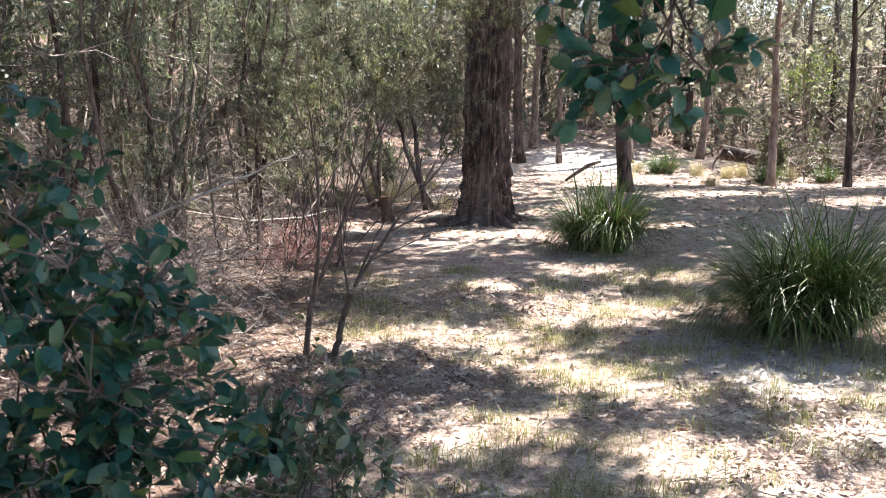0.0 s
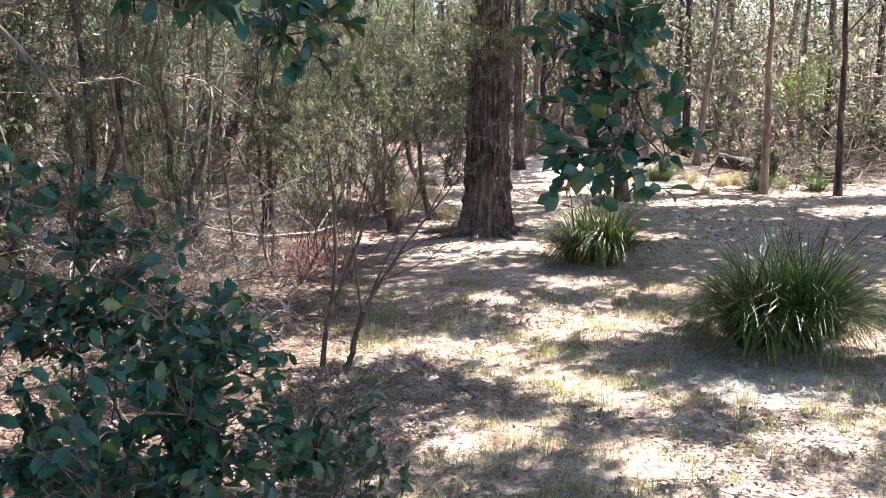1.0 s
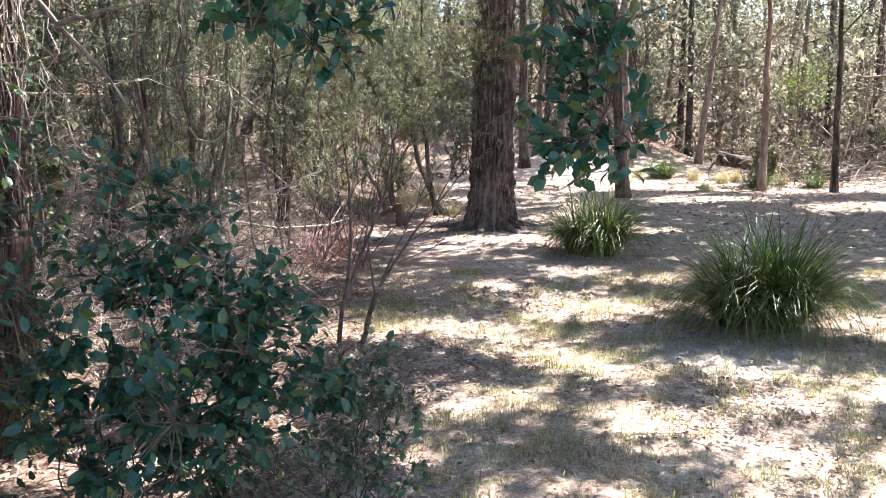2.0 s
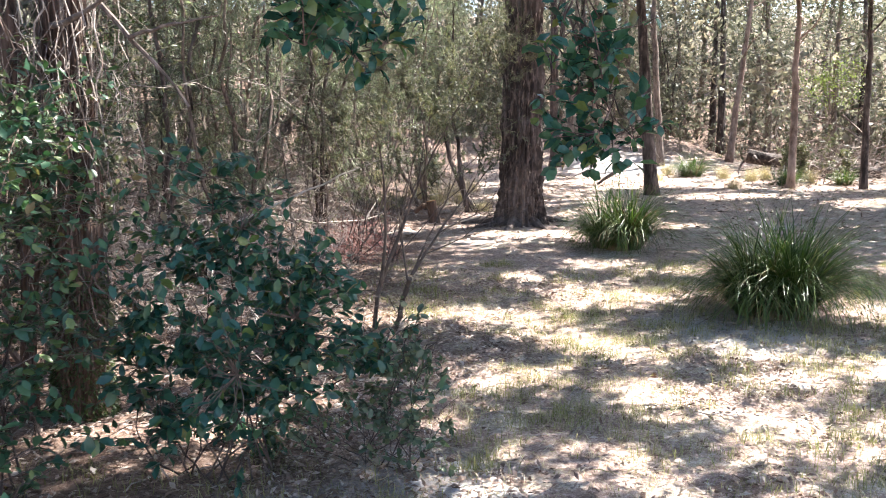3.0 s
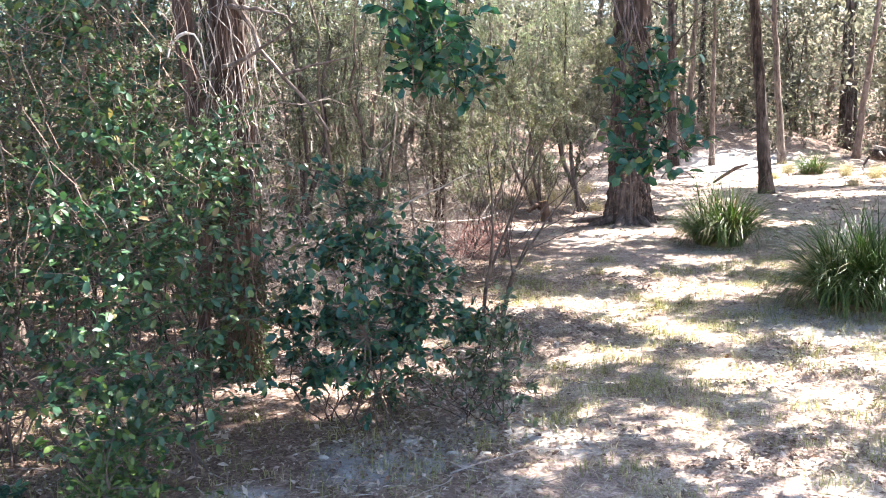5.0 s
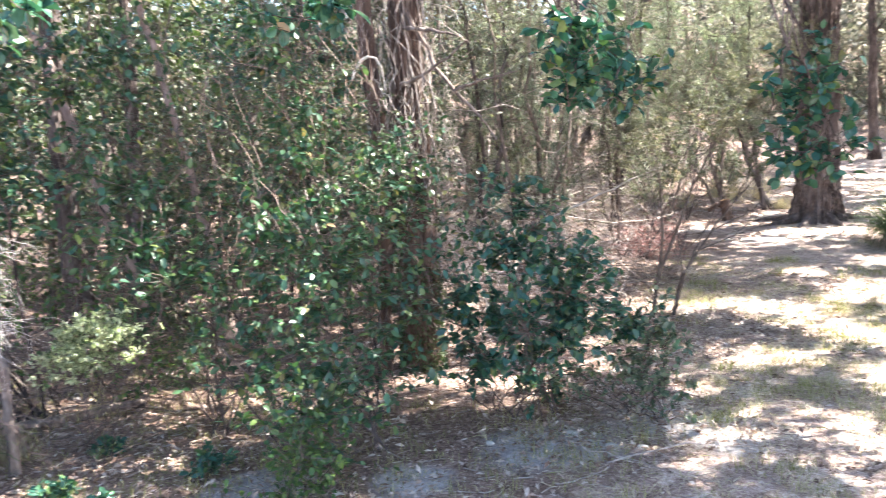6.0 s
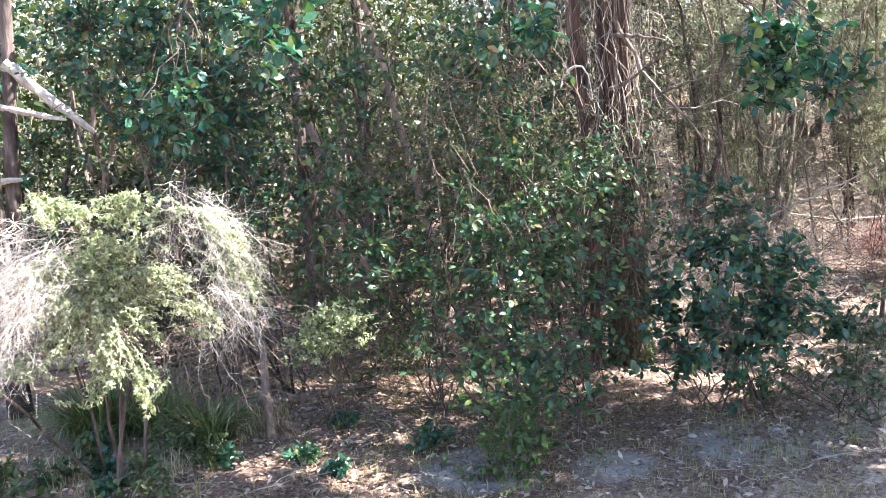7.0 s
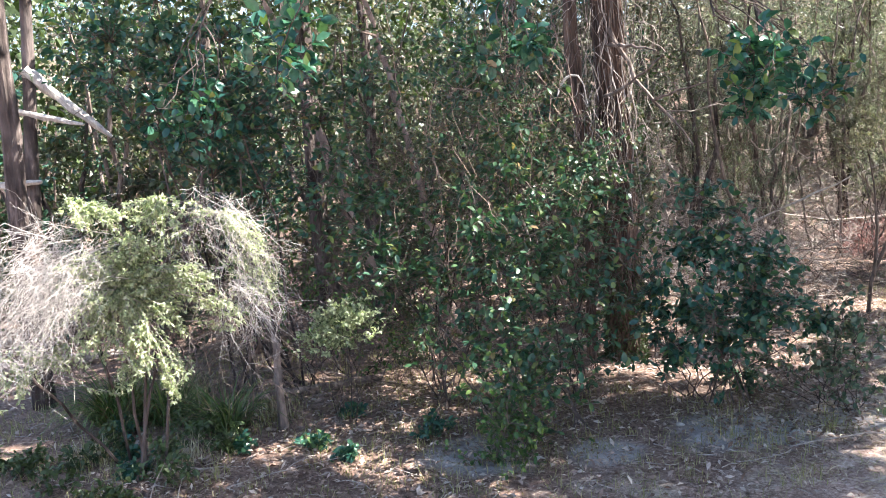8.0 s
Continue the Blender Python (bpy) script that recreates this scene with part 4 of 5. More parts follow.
def broad_shrub(name, label, bases, vols, L, mat, thick=0.009, wood_mat=TWIG, per=9, twig=0.35, broad=True, first=0.3, singles=0, shell=0.45, bare=0, slim=0.56):
    """A shrub: bent stems from the bases into leafy volumes (centre, radii, twigs)."""
    b0 = np.array(bases[0], float)
    z = float(gz(b0[0], b0[1]))
    th = thing(name, label, "shrub", (b0[0], b0[1], z))
    stems = []
    for i, (c, r, n) in enumerate(vols):
        for j in range(4 if len(vols) < 6 else 2 if len(vols) < 9 else 1):
            b = np.array([*bases[(i + j) % len(bases)][:2], 0.0]) + rng.normal(size=3) * np.array([0.05, 0.05, 0])
            b[2] = gz(b[0], b[1]) - 0.02
            e = in_ellipsoid(1, c, np.array(r) * 0.8)[0]
            q = curve(b[None], e[None], 12, 0.07)
            stems.append(q[0])
            part("stem", prisms(Geo(), q, np.linspace(thick, thick * 0.4, 12)[None] * (0.75 if wood_mat is TWIG else 1), 6, 0.05), BARK_DARK if wood_mat is TWIG else wood_mat, th)
    st = np.stack(stems)
    wood, green = Geo(), Geo()
    for c, r, n in vols:
        tips = in_ellipsoid(n, c, r, shell) + rng.normal(size=(n, 3)) * np.array(r) * (0.3 if shell > 0.5 else 0.0)
        tips[:, 2] = np.maximum(tips[:, 2], gz(tips[:, 0], tips[:, 1]) + 0.06)
        s = join_from(st, tips)
        s = tips + (s - tips) * np.minimum(1, twig / np.maximum(np.linalg.norm(s - tips, axis=1, keepdims=True), 1e-6) * 1.6)
        T = curve(s, tips, 5, 0.1, 0.06)
        if singles > 0:
            k = min(singles // per, 5)
            singles -= k * per
            prisms(wood, T[:k], np.linspace(thick * 0.35, thick * 0.15, 5)[None].repeat(k, 0), 3, caps=False)
            single_leaves(th, T[:k], per, first, L)
            T = T[k:]
        spray(wood, green, T, per, L, L * slim, broad, first, 0.3, thick * 0.35)
    for i in range(bare):
        c, r, n = vols[i % len(vols)]
        e = in_ellipsoid(1, c, np.array(r) * 1.25, 0.3)
        o = join_from(st, e)
        o = e + (o - e) * np.minimum(1, 0.4 / np.maximum(np.linalg.norm(o - e, axis=1, keepdims=True), 1e-6))
        q = curve(o, e, 6, 0.16)
        prisms(wood, q, np.linspace(0.0032, 0.0012, 6)[None], 3, caps=False)
    part("twigwork", wood, wood_mat, th, kind="stuff")
    part("foliage", green, mat, th, soft=True, kind="stuff")
    return th


def near_shrubs():
    broad_shrub("broad_leaved_shrub", "loose shrub with glossy dark green oval leaves", [(-1.55, 2.55), (-1.3, 2.45), (-1.1, 2.6)],
                [((-1.0, 2.0, 1.15), (0.42, 0.4, 0.24), 44), ((-0.68, 2.15, 0.9), (0.4, 0.38, 0.22), 40), ((-1.35, 2.0, 0.85), (0.45, 0.4, 0.22), 44), ((-0.62, 2.5, 0.8), (0.3, 0.3, 0.2), 20), ((-1.45, 2.2, 0.55), (0.35, 0.35, 0.18), 14),
                 ((-1.4, 2.15, 1.35), (0.4, 0.35, 0.2), 36), ((-1.0, 2.25, 1.42), (0.34, 0.3, 0.16), 16), ((-0.92, 2.2, 1.28), (0.3, 0.3, 0.14), 16), ((-1.35, 2.2, 1.65), (0.45, 0.35, 0.2), 12), ((-1.15, 2.45, 1.6), (0.3, 0.25, 0.16), 10), ((-0.75, 2.1, 1.2), (0.25, 0.3, 0.16), 14), ((-1.05, 1.85, 0.72), (0.4, 0.3, 0.16), 16), ((-1.5, 1.8, 1.0), (0.35, 0.3, 0.2), 34), ((-1.25, 1.95, 0.58), (0.45, 0.35, 0.22), 20), ((-0.95, 2.1, 0.76), (0.4, 0.35, 0.22), 17), ((-0.8, 2.1, 1.05), (0.35, 0.3, 0.18), 12)],
                0.068, LEAF_GLOSSY, 0.0075, per=10, singles=290, shell=0.8, first=0.15, bare=260)
    broad_shrub("broad_leaved_shrub", "tall leafy shrub growing round the vine-covered trunk", [(-2.3, 2.3), (-2.0, 1.6), (-2.5, 1.4)],
                [((-2.15, 1.6, 1.2), (0.6, 0.65, 0.75), 190), ((-2.05, 1.0, 0.65), (0.5, 0.5, 0.42), 120), ((-2.75, 1.35, 1.3), (0.6, 0.5, 0.7), 150), ((-2.1, 2.4, 1.8), (0.45, 0.4, 0.55), 80), ((-2.7, 1.9, 2.1), (0.5, 0.5, 0.5), 110), ((-3.2, 0.9, 1.7), (0.5, 0.5, 0.6), 110), ((-3.0, 1.9, 2.8), (0.55, 0.5, 0.45), 90), ((-3.75, 1.2, 2.6), (0.6, 0.5, 0.55), 110)], 0.064, LEAF_THICKET, shell=0.75, first=0.15, bare=160)
    broad_shrub("pale_climber", "climber with small pale grey-green leaves before the trunk", [(-2.8, 2.85), (-2.55, 3.0)],
                [((-2.95, 2.4, 2.12), (0.34, 0.28, 0.2), 70), ((-2.42, 2.8, 1.95), (0.26, 0.2, 0.2), 46), ((-2.6, 2.6, 1.75), (0.4, 0.25, 0.14), 40)], 0.042, LEAF_GUM, 0.005, per=11, broad=False, shell=0.75, first=0.15, bare=60, slim=0.5)
    broad_shrub("tangled_shrub", "small-leaved shrub tangled with dry brown twigs", [(-3.2, 1.5), (-3.4, 1.8)],
                [((-3.2, 1.4, 1.9), (0.7, 0.6, 0.8), 220), ((-3.4, 1.5, 1.0), (0.7, 0.6, 0.6), 160), ((-2.9, 2.2, 2.4), (0.7, 0.6, 0.6), 130)], 0.04, LEAF_BUSH, wood_mat=TWIG, per=12, broad=False)
    broad_shrub("young_shrub", "low shrub with fresh yellow-green leaves", [(-2.1, 0.75)],
                [((-2.0, 0.72, 0.38), (0.4, 0.36, 0.38), 95)], 0.048, LEAF_LIGHT, 0.005, shell=0.8, first=0.1, bare=30)
    broad_shrub("low_shrub", "low grey-green shrub at the foot of the bare stems", [(-0.4, 2.75), (-0.6, 2.8)],
                [((-0.3, 2.5, 0.72), (0.16, 0.2, 0.3), 26), ((-0.32, 2.6, 0.35), (0.3, 0.3, 0.28), 22), ((-0.62, 2.6, 0.5), (0.3, 0.3, 0.32), 26), ((-0.9, 2.75, 0.3), (0.4, 0.3, 0.25), 20)], 0.052, LEAF_GUM, 0.005, shell=0.95, first=0.1, bare=50, per=11)
    broad_shrub("fern_bush", "low bright feathery bush in the shade", [(-3.5, 0.75)],
                [((-3.28, 0.6, 1.0), (0.3, 0.28, 0.1), 70), ((-3.45, 0.55, 0.85), (0.22, 0.2, 0.14), 50)], 0.034, LEAF_SUNNY, 0.004, broad=False, per=22, shell=0.7)
    broad_shrub("undergrowth_shrub", "dense dull green shrub under the shady trees", [(-4.3, 1.7), (-4.6, 1.4)],
                [((-4.2, 1.5, 0.9), (0.55, 0.4, 0.5), 130), ((-4.9, 1.2, 1.1), (0.5, 0.4, 0.6), 110), ((-3.7, 1.9, 0.6), (0.4, 0.35, 0.4), 70)], 0.05, LEAF_LIGHT, 0.007, shell=0.8, first=0.1, bare=90)
    broad_shrub("undergrowth_shrub", "dull green shrub tangled with twigs in the shade", [(-5.6, 0.8)],
                [((-5.5, 0.7, 1.0), (0.5, 0.4, 0.6), 120), ((-6.1, 0.6, 1.3), (0.4, 0.4, 0.6), 90)], 0.055, LEAF_BUSH, 0.007, shell=0.8, first=0.1, bare=60)
    broad_shrub("olive_shrub", "tall shrub with a veil of fine olive leaves", [(-1.7, 9.4), (-1.2, 9.7)],
                [((-0.95, 8.7, 2.55), (1.0, 0.6, 0.75), 230), ((-0.2, 9.0, 2.4), (0.7, 0.5, 0.55), 130), ((0.35, 9.6, 3.1), (0.8, 0.6, 0.5), 150), ((-1.9, 9.4, 2.2), (0.8, 0.6, 0.8), 150), ((-1.3, 9.0, 1.3), (0.6, 0.5, 0.5), 60)], 0.055, LEAF_OLIVE, 0.009, per=44, broad=False, first=0.05, twig=0.5, slim=0.14, bare=120)
    broad_shrub("dark_leaved_tree", "dark glossy-leaved young tree overhanging the sunny bush", [(-4.6, 1.3), (-4.9, 0.9)],
                [((-4.5, 0.6, 2.75), (0.9, 0.7, 0.65), 260), ((-5.1, 0.2, 3.2), (0.8, 0.6, 0.6), 160), ((-5.2, 1.3, 2.1), (0.8, 0.7, 0.7), 200)], 0.075, LEAF_GLOSSY, 0.016)
    for wx, wy, s in ((-2.75, 0.85, 1.0), (-3.6, 0.9, 0.8), (-3.0, 0.2, 0.7), (-1.45, 3.1, 0.8), (-4.35, -0.55, 1.1), (-4.0, -0.75, 0.9), (-3.75, -0.1, 1.0), (-4.9, -0.3, 1.2), (-3.35, 0.25, 0.8), (-2.2, 1.3, 0.7), (-1.2, 2.9, 0.9), (-5.6, 0.1, 1.2)):
        broad_shrub("low_plant", "small dark leafy plant in the leaf litter", [(wx, wy)], [((wx, wy, 0.14 * s + 0.03), (0.16 * s, 0.14 * s, 0.1 * s), 22)], 0.055, LEAF_GLOSSY, 0.003)
    for i in range(16):
        wx, wy, s = rng.uniform(-5.4, -3.3), rng.uniform(-1.3, 0.1), rng.uniform(0.7, 1.3)
        broad_shrub("low_plant", "small dark leafy plant in the shady litter", [(wx, wy)], [((wx, wy, 0.12 * s + 0.12), (0.18 * s, 0.16 * s, 0.1 * s), 18)], 0.05, LEAF_CANOPY, 0.003)
    # hanging dry vines
    n = 110
    c = np.array([-2.95, 1.9, 0]) + rng.normal(size=(n, 3)) * np.array([0.55, 0.45, 0])
    top = c + UP * rng.uniform(1.6, 3.4, (n, 1))
    bot = top - UP * rng.uniform(0.5, 1.7, (n, 1)) + rng.normal(size=(n, 3)) * np.array([0.18, 0.18, 0])
    bot[:, 2] = np.maximum(bot[:, 2], gz(bot[:, 0], bot[:, 1]) + 0.02)
    P = curve(top, bot, 10, 0.16)
    whole("dry_vines", prisms(Geo(), P, rng.uniform(0.0015, 0.004, (n, 1)) * np.ones((1, 10)), 3, caps=False), DEADWOOD_RED, "curtain of thin dry brown hanging vines", "vines", "stuff")


def vine_tree():
    x, y = -2.57, 3.58
    z = float(gz(x, y)) - 0.06
    th = thing("stringybark_tree", "tree with stringy reddish bark hung with dry vines", "tree", (x, y, z))
    h = np.concatenate([np.linspace(0, 4.5, 90), np.linspace(4.6, 9, 30)])
    P = np.stack([x - 0.006 * h + 0.03 * np.sin(h * 0.9), y + 0.02 * np.sin(h), z + h], -1)
    part("trunk", bark_trunk(P, np.maximum(0.143 * (1 - 0.05 * h) + 0.03 * np.exp(-h / 0.3), 0.05), 72, 26, 0.09, 0.1, 5, 0.1, 0.9), BARK_SHAGGY, th)
    part("bark_fringe", fringe(x, y, z, lambda h: 0.15 - 0.006 * h, 170, 0.2, 4.2, 0.25, 1.0, 0.02), BARK_SHAGGY, th, "loose hanging strips of bark", kind="stuff")
    part("hanging_bark", fringe(x, y, z, lambda h: 0.16 - 0.006 * h, 90, 1.2, 4.4, 0.25, 0.8, 0.009, 0.1), TWIG, th, "thin hanging strips of bark", kind="stuff")
    # dry vines winding up and hanging
    for i in range(17):
        a0, tw = rng.random() * 6.28, rng.uniform(-2.5, 2.5)
        h0, h1 = rng.uniform(0.2, 2.2), rng.uniform(2.6, 4.6)
        t = np.linspace(0, 1, 22)
        r = 0.19 + 0.04 * np.sin(t * 9 + i) + 0.04 * rng.random()
        q = np.stack([x + r * np.cos(a0 + tw * t), y + r * np.sin(a0 + tw * t), z + h0 + (h1 - h0) * t], -1) + rng.normal(size=(22, 3)) * 0.01
        part("vine", prisms(Geo(), q, np.full((1, 22), rng.uniform(0.002, 0.0055)), 5, 0.1), (DEADWOOD, TWIG, TWIG, TWIG)[i % 4], th, "dry bare vine")
    # a thick old vine beside the trunk
    t = np.linspace(0, 1, 60)
    q = np.stack([-2.84 + 0.05 * np.sin(5 * t) - 0.03 * np.sin(11 * t), 3.42 + 0.1 * t ** 2 + 0.02 * np.sin(8 * t), -0.03 + 4.3 * t], -1)
    part("vine", bark_trunk(q, 0.042 + 0.022 * np.sin(math.pi * np.clip(t * 1.3 - 0.2, 0, 1)), 36, 16, 0.12, 0.1, 9, 0.15, 0.8), BARK_SHAGGY, th, "thick old reddish vine stem")
    q = np.array([[-2.5, 2.47, 2.48], [-2.49, 2.48, 2.54], [-2.47, 2.49, 2.58], [-2.43, 2.5, 2.62], [-2.38, 2.5, 2.64], [-2.33, 2.52, 2.63], [-2.3, 2.55, 2.56], [-2.3, 2.6, 2.4]])
    part("vine", prisms(Geo(), q, np.array([[0.005, 0.008, 0.011, 0.012, 0.01, 0.007, 0.005, 0.004]]), 7, 0.1), PALE_TWIG, th, "hooked bleached vine")
    q = np.array([[-2.9, 2.36, 1.72], [-2.89, 2.36, 1.62], [-2.86, 2.37, 1.5], [-2.83, 2.38, 1.4], [-2.8, 2.39, 1.3]])
    part("vine", prisms(Geo(), q, np.array([[0.005, 0.009, 0.008, 0.009, 0.004]]), 6, 0.12), DEADWOOD, th, "short bleached dangling vine")
    # limbs arching over the path, with their leaves
    limbs = [((-2.6, 3.5, 4.2), (-0.75, 1.3, 2.75)), ((-2.6, 3.5, 4.4), (-0.5, 1.6, 2.4)), ((-2.6, 3.5, 4.6), (0.6, 2.58, 1.95)), ((-2.6, 3.5, 4.5), (0.5, 2.5, 2.6)), ((-2.55, 3.5, 4.0), (-1.6, 0.5, 3.0)), ((-2.55, 3.5, 4.8), (-2.3, -0.6, 3.25)), ((-2.6, 3.5, 4.3), (-0.9, 2.6, 2.9)), ((-2.7, 3.4, 4.6), (-4.0, 0.1, 3.0))]
    hang = [((-0.6, 1.65, 2.5), (0.36, 0.5, 0.27), 50, 8), ((-0.6, 1.4, 2.28), (0.25, 0.3, 0.2), 20, 8), ((0.6, 2.55, 1.82), (0.38, 0.24, 0.27), 42, 5), ((0.55, 2.5, 2.2), (0.38, 0.3, 0.32), 40, 6), ((-1.6, 0.45, 2.72), (0.3, 0.28, 0.24), 22, 7), ((-2.25, -0.65, 2.68), (0.3, 0.25, 0.24), 24, 7), ((-0.55, 2.75, 2.35), (0.36, 0.34, 0.24), 30, 6), ((-4.0, 0.0, 2.5), (0.34, 0.34, 0.32), 30, 6)]
    for (p, e), (c, r, n, per) in zip(limbs, hang):
        q = curve(np.array([p]), np.array([e]), 16, 0.03)
        s = np.linspace(0, 1, 16)
        q[0, :, 2] = p[2] + 0.5 * np.sin(math.pi * s) * (1 - s) + (e[2] - p[2]) * s ** 4 + 0.01 * rng.normal(size=16)
        g = prisms(Geo(), q, np.linspace(0.024, 0.006, 16)[None], 6, 0.08)
        main = curve(at_path(q, rng.uniform(0.94, 1, (1, 7)))[0][0], in_ellipsoid(7, c, np.array(r) * 0.75, 0.4), 7, 0.12)
        prisms(g, main, np.linspace(0.0055, 0.003, 7)[None].repeat(7, 0), 5, caps=False)
        tips = in_ellipsoid(n, c, np.array(r) * 1.1, 0.6)
        T = curve(join_from(main[:, 2:], tips), tips, 5, 0.12, -0.05)
        prisms(g, T, np.linspace(0.003, 0.0015, 5)[None].repeat(n, 0), 4, caps=False)
        limb = part("limb", g, BARK_DARK, th)
        single_leaves(limb, T, per, 0.35, 0.092)
    # leafy climbers and moss round the trunk
    n = 120
    a, hh = rng.uniform(2.6, 6.6, n), rng.uniform(0.5, 2.5, n)
    o = np.stack([x + np.cos(a) * 0.18, y + np.sin(a) * 0.18, z + hh], -1)
    e = o + np.stack([np.cos(a), np.sin(a), 0 * a], -1) * rng.uniform(0.08, 0.38, (n, 1)) + rng.normal(size=(n, 3)) * 0.12
    wood, green = Geo(), Geo()
    spray(wood, green, curve(o, e, 5, 0.1, 0.1), 8, 0.05, 0.028, True, 0.2, 0.4, 0.003)
    climber = part("climber", wood, TWIG, th, "thin climbing stems", kind="stuff")
    part("climber_leaves", green, LEAF_BUSH, climber, "dull green climbing leaves", kind="stuff")
    n = 3200
    a, hh = rng.uniform(2.4, 7.0, n), 0.03 + 1.0 * rng.random(n) ** 1.3
    o = np.stack([x + np.cos(a) * (0.17 + 0.03 * np.exp(-hh / 0.2)), y + np.sin(a) * (0.17 + 0.03 * np.exp(-hh / 0.2)), z + hh], -1)
    g = leaves(Geo(), o, np.stack([np.cos(a), np.sin(a), -0.7 + 0 * a], -1) + rng.normal(size=(n, 3)) * 0.5, rng.normal(size=(n, 3)), rng.uniform(0.02, 0.055, n), 0.012, False)
    part("moss", g, LEAF_CANOPY, th, "dark green moss on the foot", kind="stuff")
    n = 90
    a = rng.uniform(2.8, 6.8, n)
    o = np.stack([x + np.cos(a) * rng.uniform(0.17, 0.4, n), y + np.sin(a) * rng.uniform(0.17, 0.4, n), z + rng.uniform(2.0, 3.6, n)], -1)
    e = o + rng.normal(size=(n, 3)) * np.array([0.12, 0.12, 0]) - UP * rng.uniform(0.25, 1.1, (n, 1))
    part("vine_tangle", prisms(Geo(), curve(o, e, 9, 0.2), rng.uniform(0.0008, 0.0032, (n, 1)) * np.ones((1, 9)), 3, caps=False), DEADWOOD, th, "pale thin hanging roots and vine ends", kind="stuff")
    for p0, p1, r0 in (((-2.5, 3.45, 3.1), (-1.65, 3.15, 2.0), 0.024), ((-2.55, 3.4, 2.5), (-1.8, 3.0, 2.75), 0.02), ((-2.0, 3.2, 2.4), (-1.45, 3.1, 2.5), 0.014), ((-2.5, 3.4, 2.95), (-1.9, 3.1, 2.8), 0.02)):
        q = curve(np.array([p0]), np.array([p1]), 10, 0.05)
        part("dead_limb", prisms(Geo(), q, np.linspace(r0, r0 * 0.35, 10)[None], 7, 0.12), BARK_GREY, th, "bare grey dead limb")
    # upper crown
    g = Geo()
    c = in_ellipsoid(60, (-2.0, 3.0, 6.2), (2.2, 2.2, 1.6))
    clumps(g, c, 0.7, 36, 0.09, 0.05)
    part("crown", g, LEAF_CANOPY, th)


def bare_stem_shrub():
    x, y = -0.93, 6.15
    z = float(gz(x, y))
    th = thing("bare_stemmed_shrub", "shrub of thin bare stems with fine olive leaves above", "shrub", (x, y, z))
    branches = (
        (0.025, ((-1.01, -0.09), (-0.97, 0.31), (-0.89, 0.73), (-0.85, 1.25), (-0.89, 1.81))),
        (0.018, ((-0.96, 0.42), (-0.74, 0.99), (-0.58, 1.39), (-0.37, 1.81), (-0.06, 2.32))),
        (0.026, ((-0.81, -0.02), (-0.73, 0.31), (-0.64, 0.57))),
        (0.015, ((-0.64, 0.57), (-0.38, 0.97), (-0.18, 1.23), (0.12, 1.61))),
        (0.012, ((-0.64, 0.57), (-0.52, 0.85), (-0.34, 1.21), (-0.18, 1.57))),
        (0.01, ((-0.68, 0.52), (-0.73, 0.81), (-0.74, 1.01), (-0.66, 1.49), (-0.57, 1.89))),
        (0.008, ((-0.38, 0.97), (-0.1, 1.11), (0.1, 1.23))),
        (0.007, ((-0.5, 0.77), (-0.18, 0.91), (0.06, 1.09))),
        (0.009, ((-0.58, 1.39), (-0.51, 1.81), (-0.35, 2.28))),
        (0.007, ((-0.88, 0.81), (-0.98, 1.29), (-1.13, 1.65))),
        (0.007, ((-0.18, 1.23), (-0.02, 1.53), (0.06, 1.85))),
        (0.006, ((-0.74, 0.99), (-0.78, 1.41), (-0.69, 1.85))),
    )
    # radius at the foot, then the way in x and z; branches fork off stems at their first place
    stems = []
    for r, way in branches:
        way = np.array(way)
        t = np.linspace(0, 1, len(way))
        k = np.linspace(0, 1, 14)
        q = np.stack([np.interp(k, t, way[:, 0]), np.full(14, y), np.interp(k, t, way[:, 1])], -1)
        q[1:-1] = q[1:-1] * 0.5 + (q[:-2] + q[2:]) * 0.25
        q += rng.normal(size=(14, 3)) * 0.006 * np.sin(math.pi * k)[:, None]
        q[:, 1] += rng.normal() * 0.3 * k ** 2 * np.ptp(way[:, 1])
        if r > 0.024:
            q[0, 2] = gz(q[0, 0], y) - 0.03
        stems.append(q)
        part("stem" if r > 0.024 else "branch", prisms(Geo(), q[None], np.linspace(r, r * 0.85 if len(way) == 3 and r > 0.024 else r * 0.25, 14)[None], 7, 0.05), TWIG, th)
    st = np.stack(stems)
    wood, green = Geo(), Geo()
    st = st[[0, 1, 3, 4, 5, 6, 7, 8, 9, 10, 11]]
    Q, T = at_path(st, rng.uniform(0.45, 1, (len(st), 13)))
    Q, T = Q.reshape(-1, 3), T.reshape(-1, 3)
    e = Q + (T + rng.normal(size=T.shape) * 0.55) * rng.uniform(0.12, 0.45, (len(Q), 1))
    tw = curve(Q, e, 5, 0.1)
    prisms(wood, tw, np.linspace(0.003, 0.0012, 5)[None].repeat(len(tw), 0), 3, caps=False)
    up = tw[(Q[:, 2] > 1.45)]
    spray(wood, green, up, 44, 0.045, 0.014, False, 0.1, 0.1, 0.002)
    part("twigwork", wood, TWIG, th, kind="stuff")
    part("foliage", green, LEAF_OLIVE, th, kind="stuff")


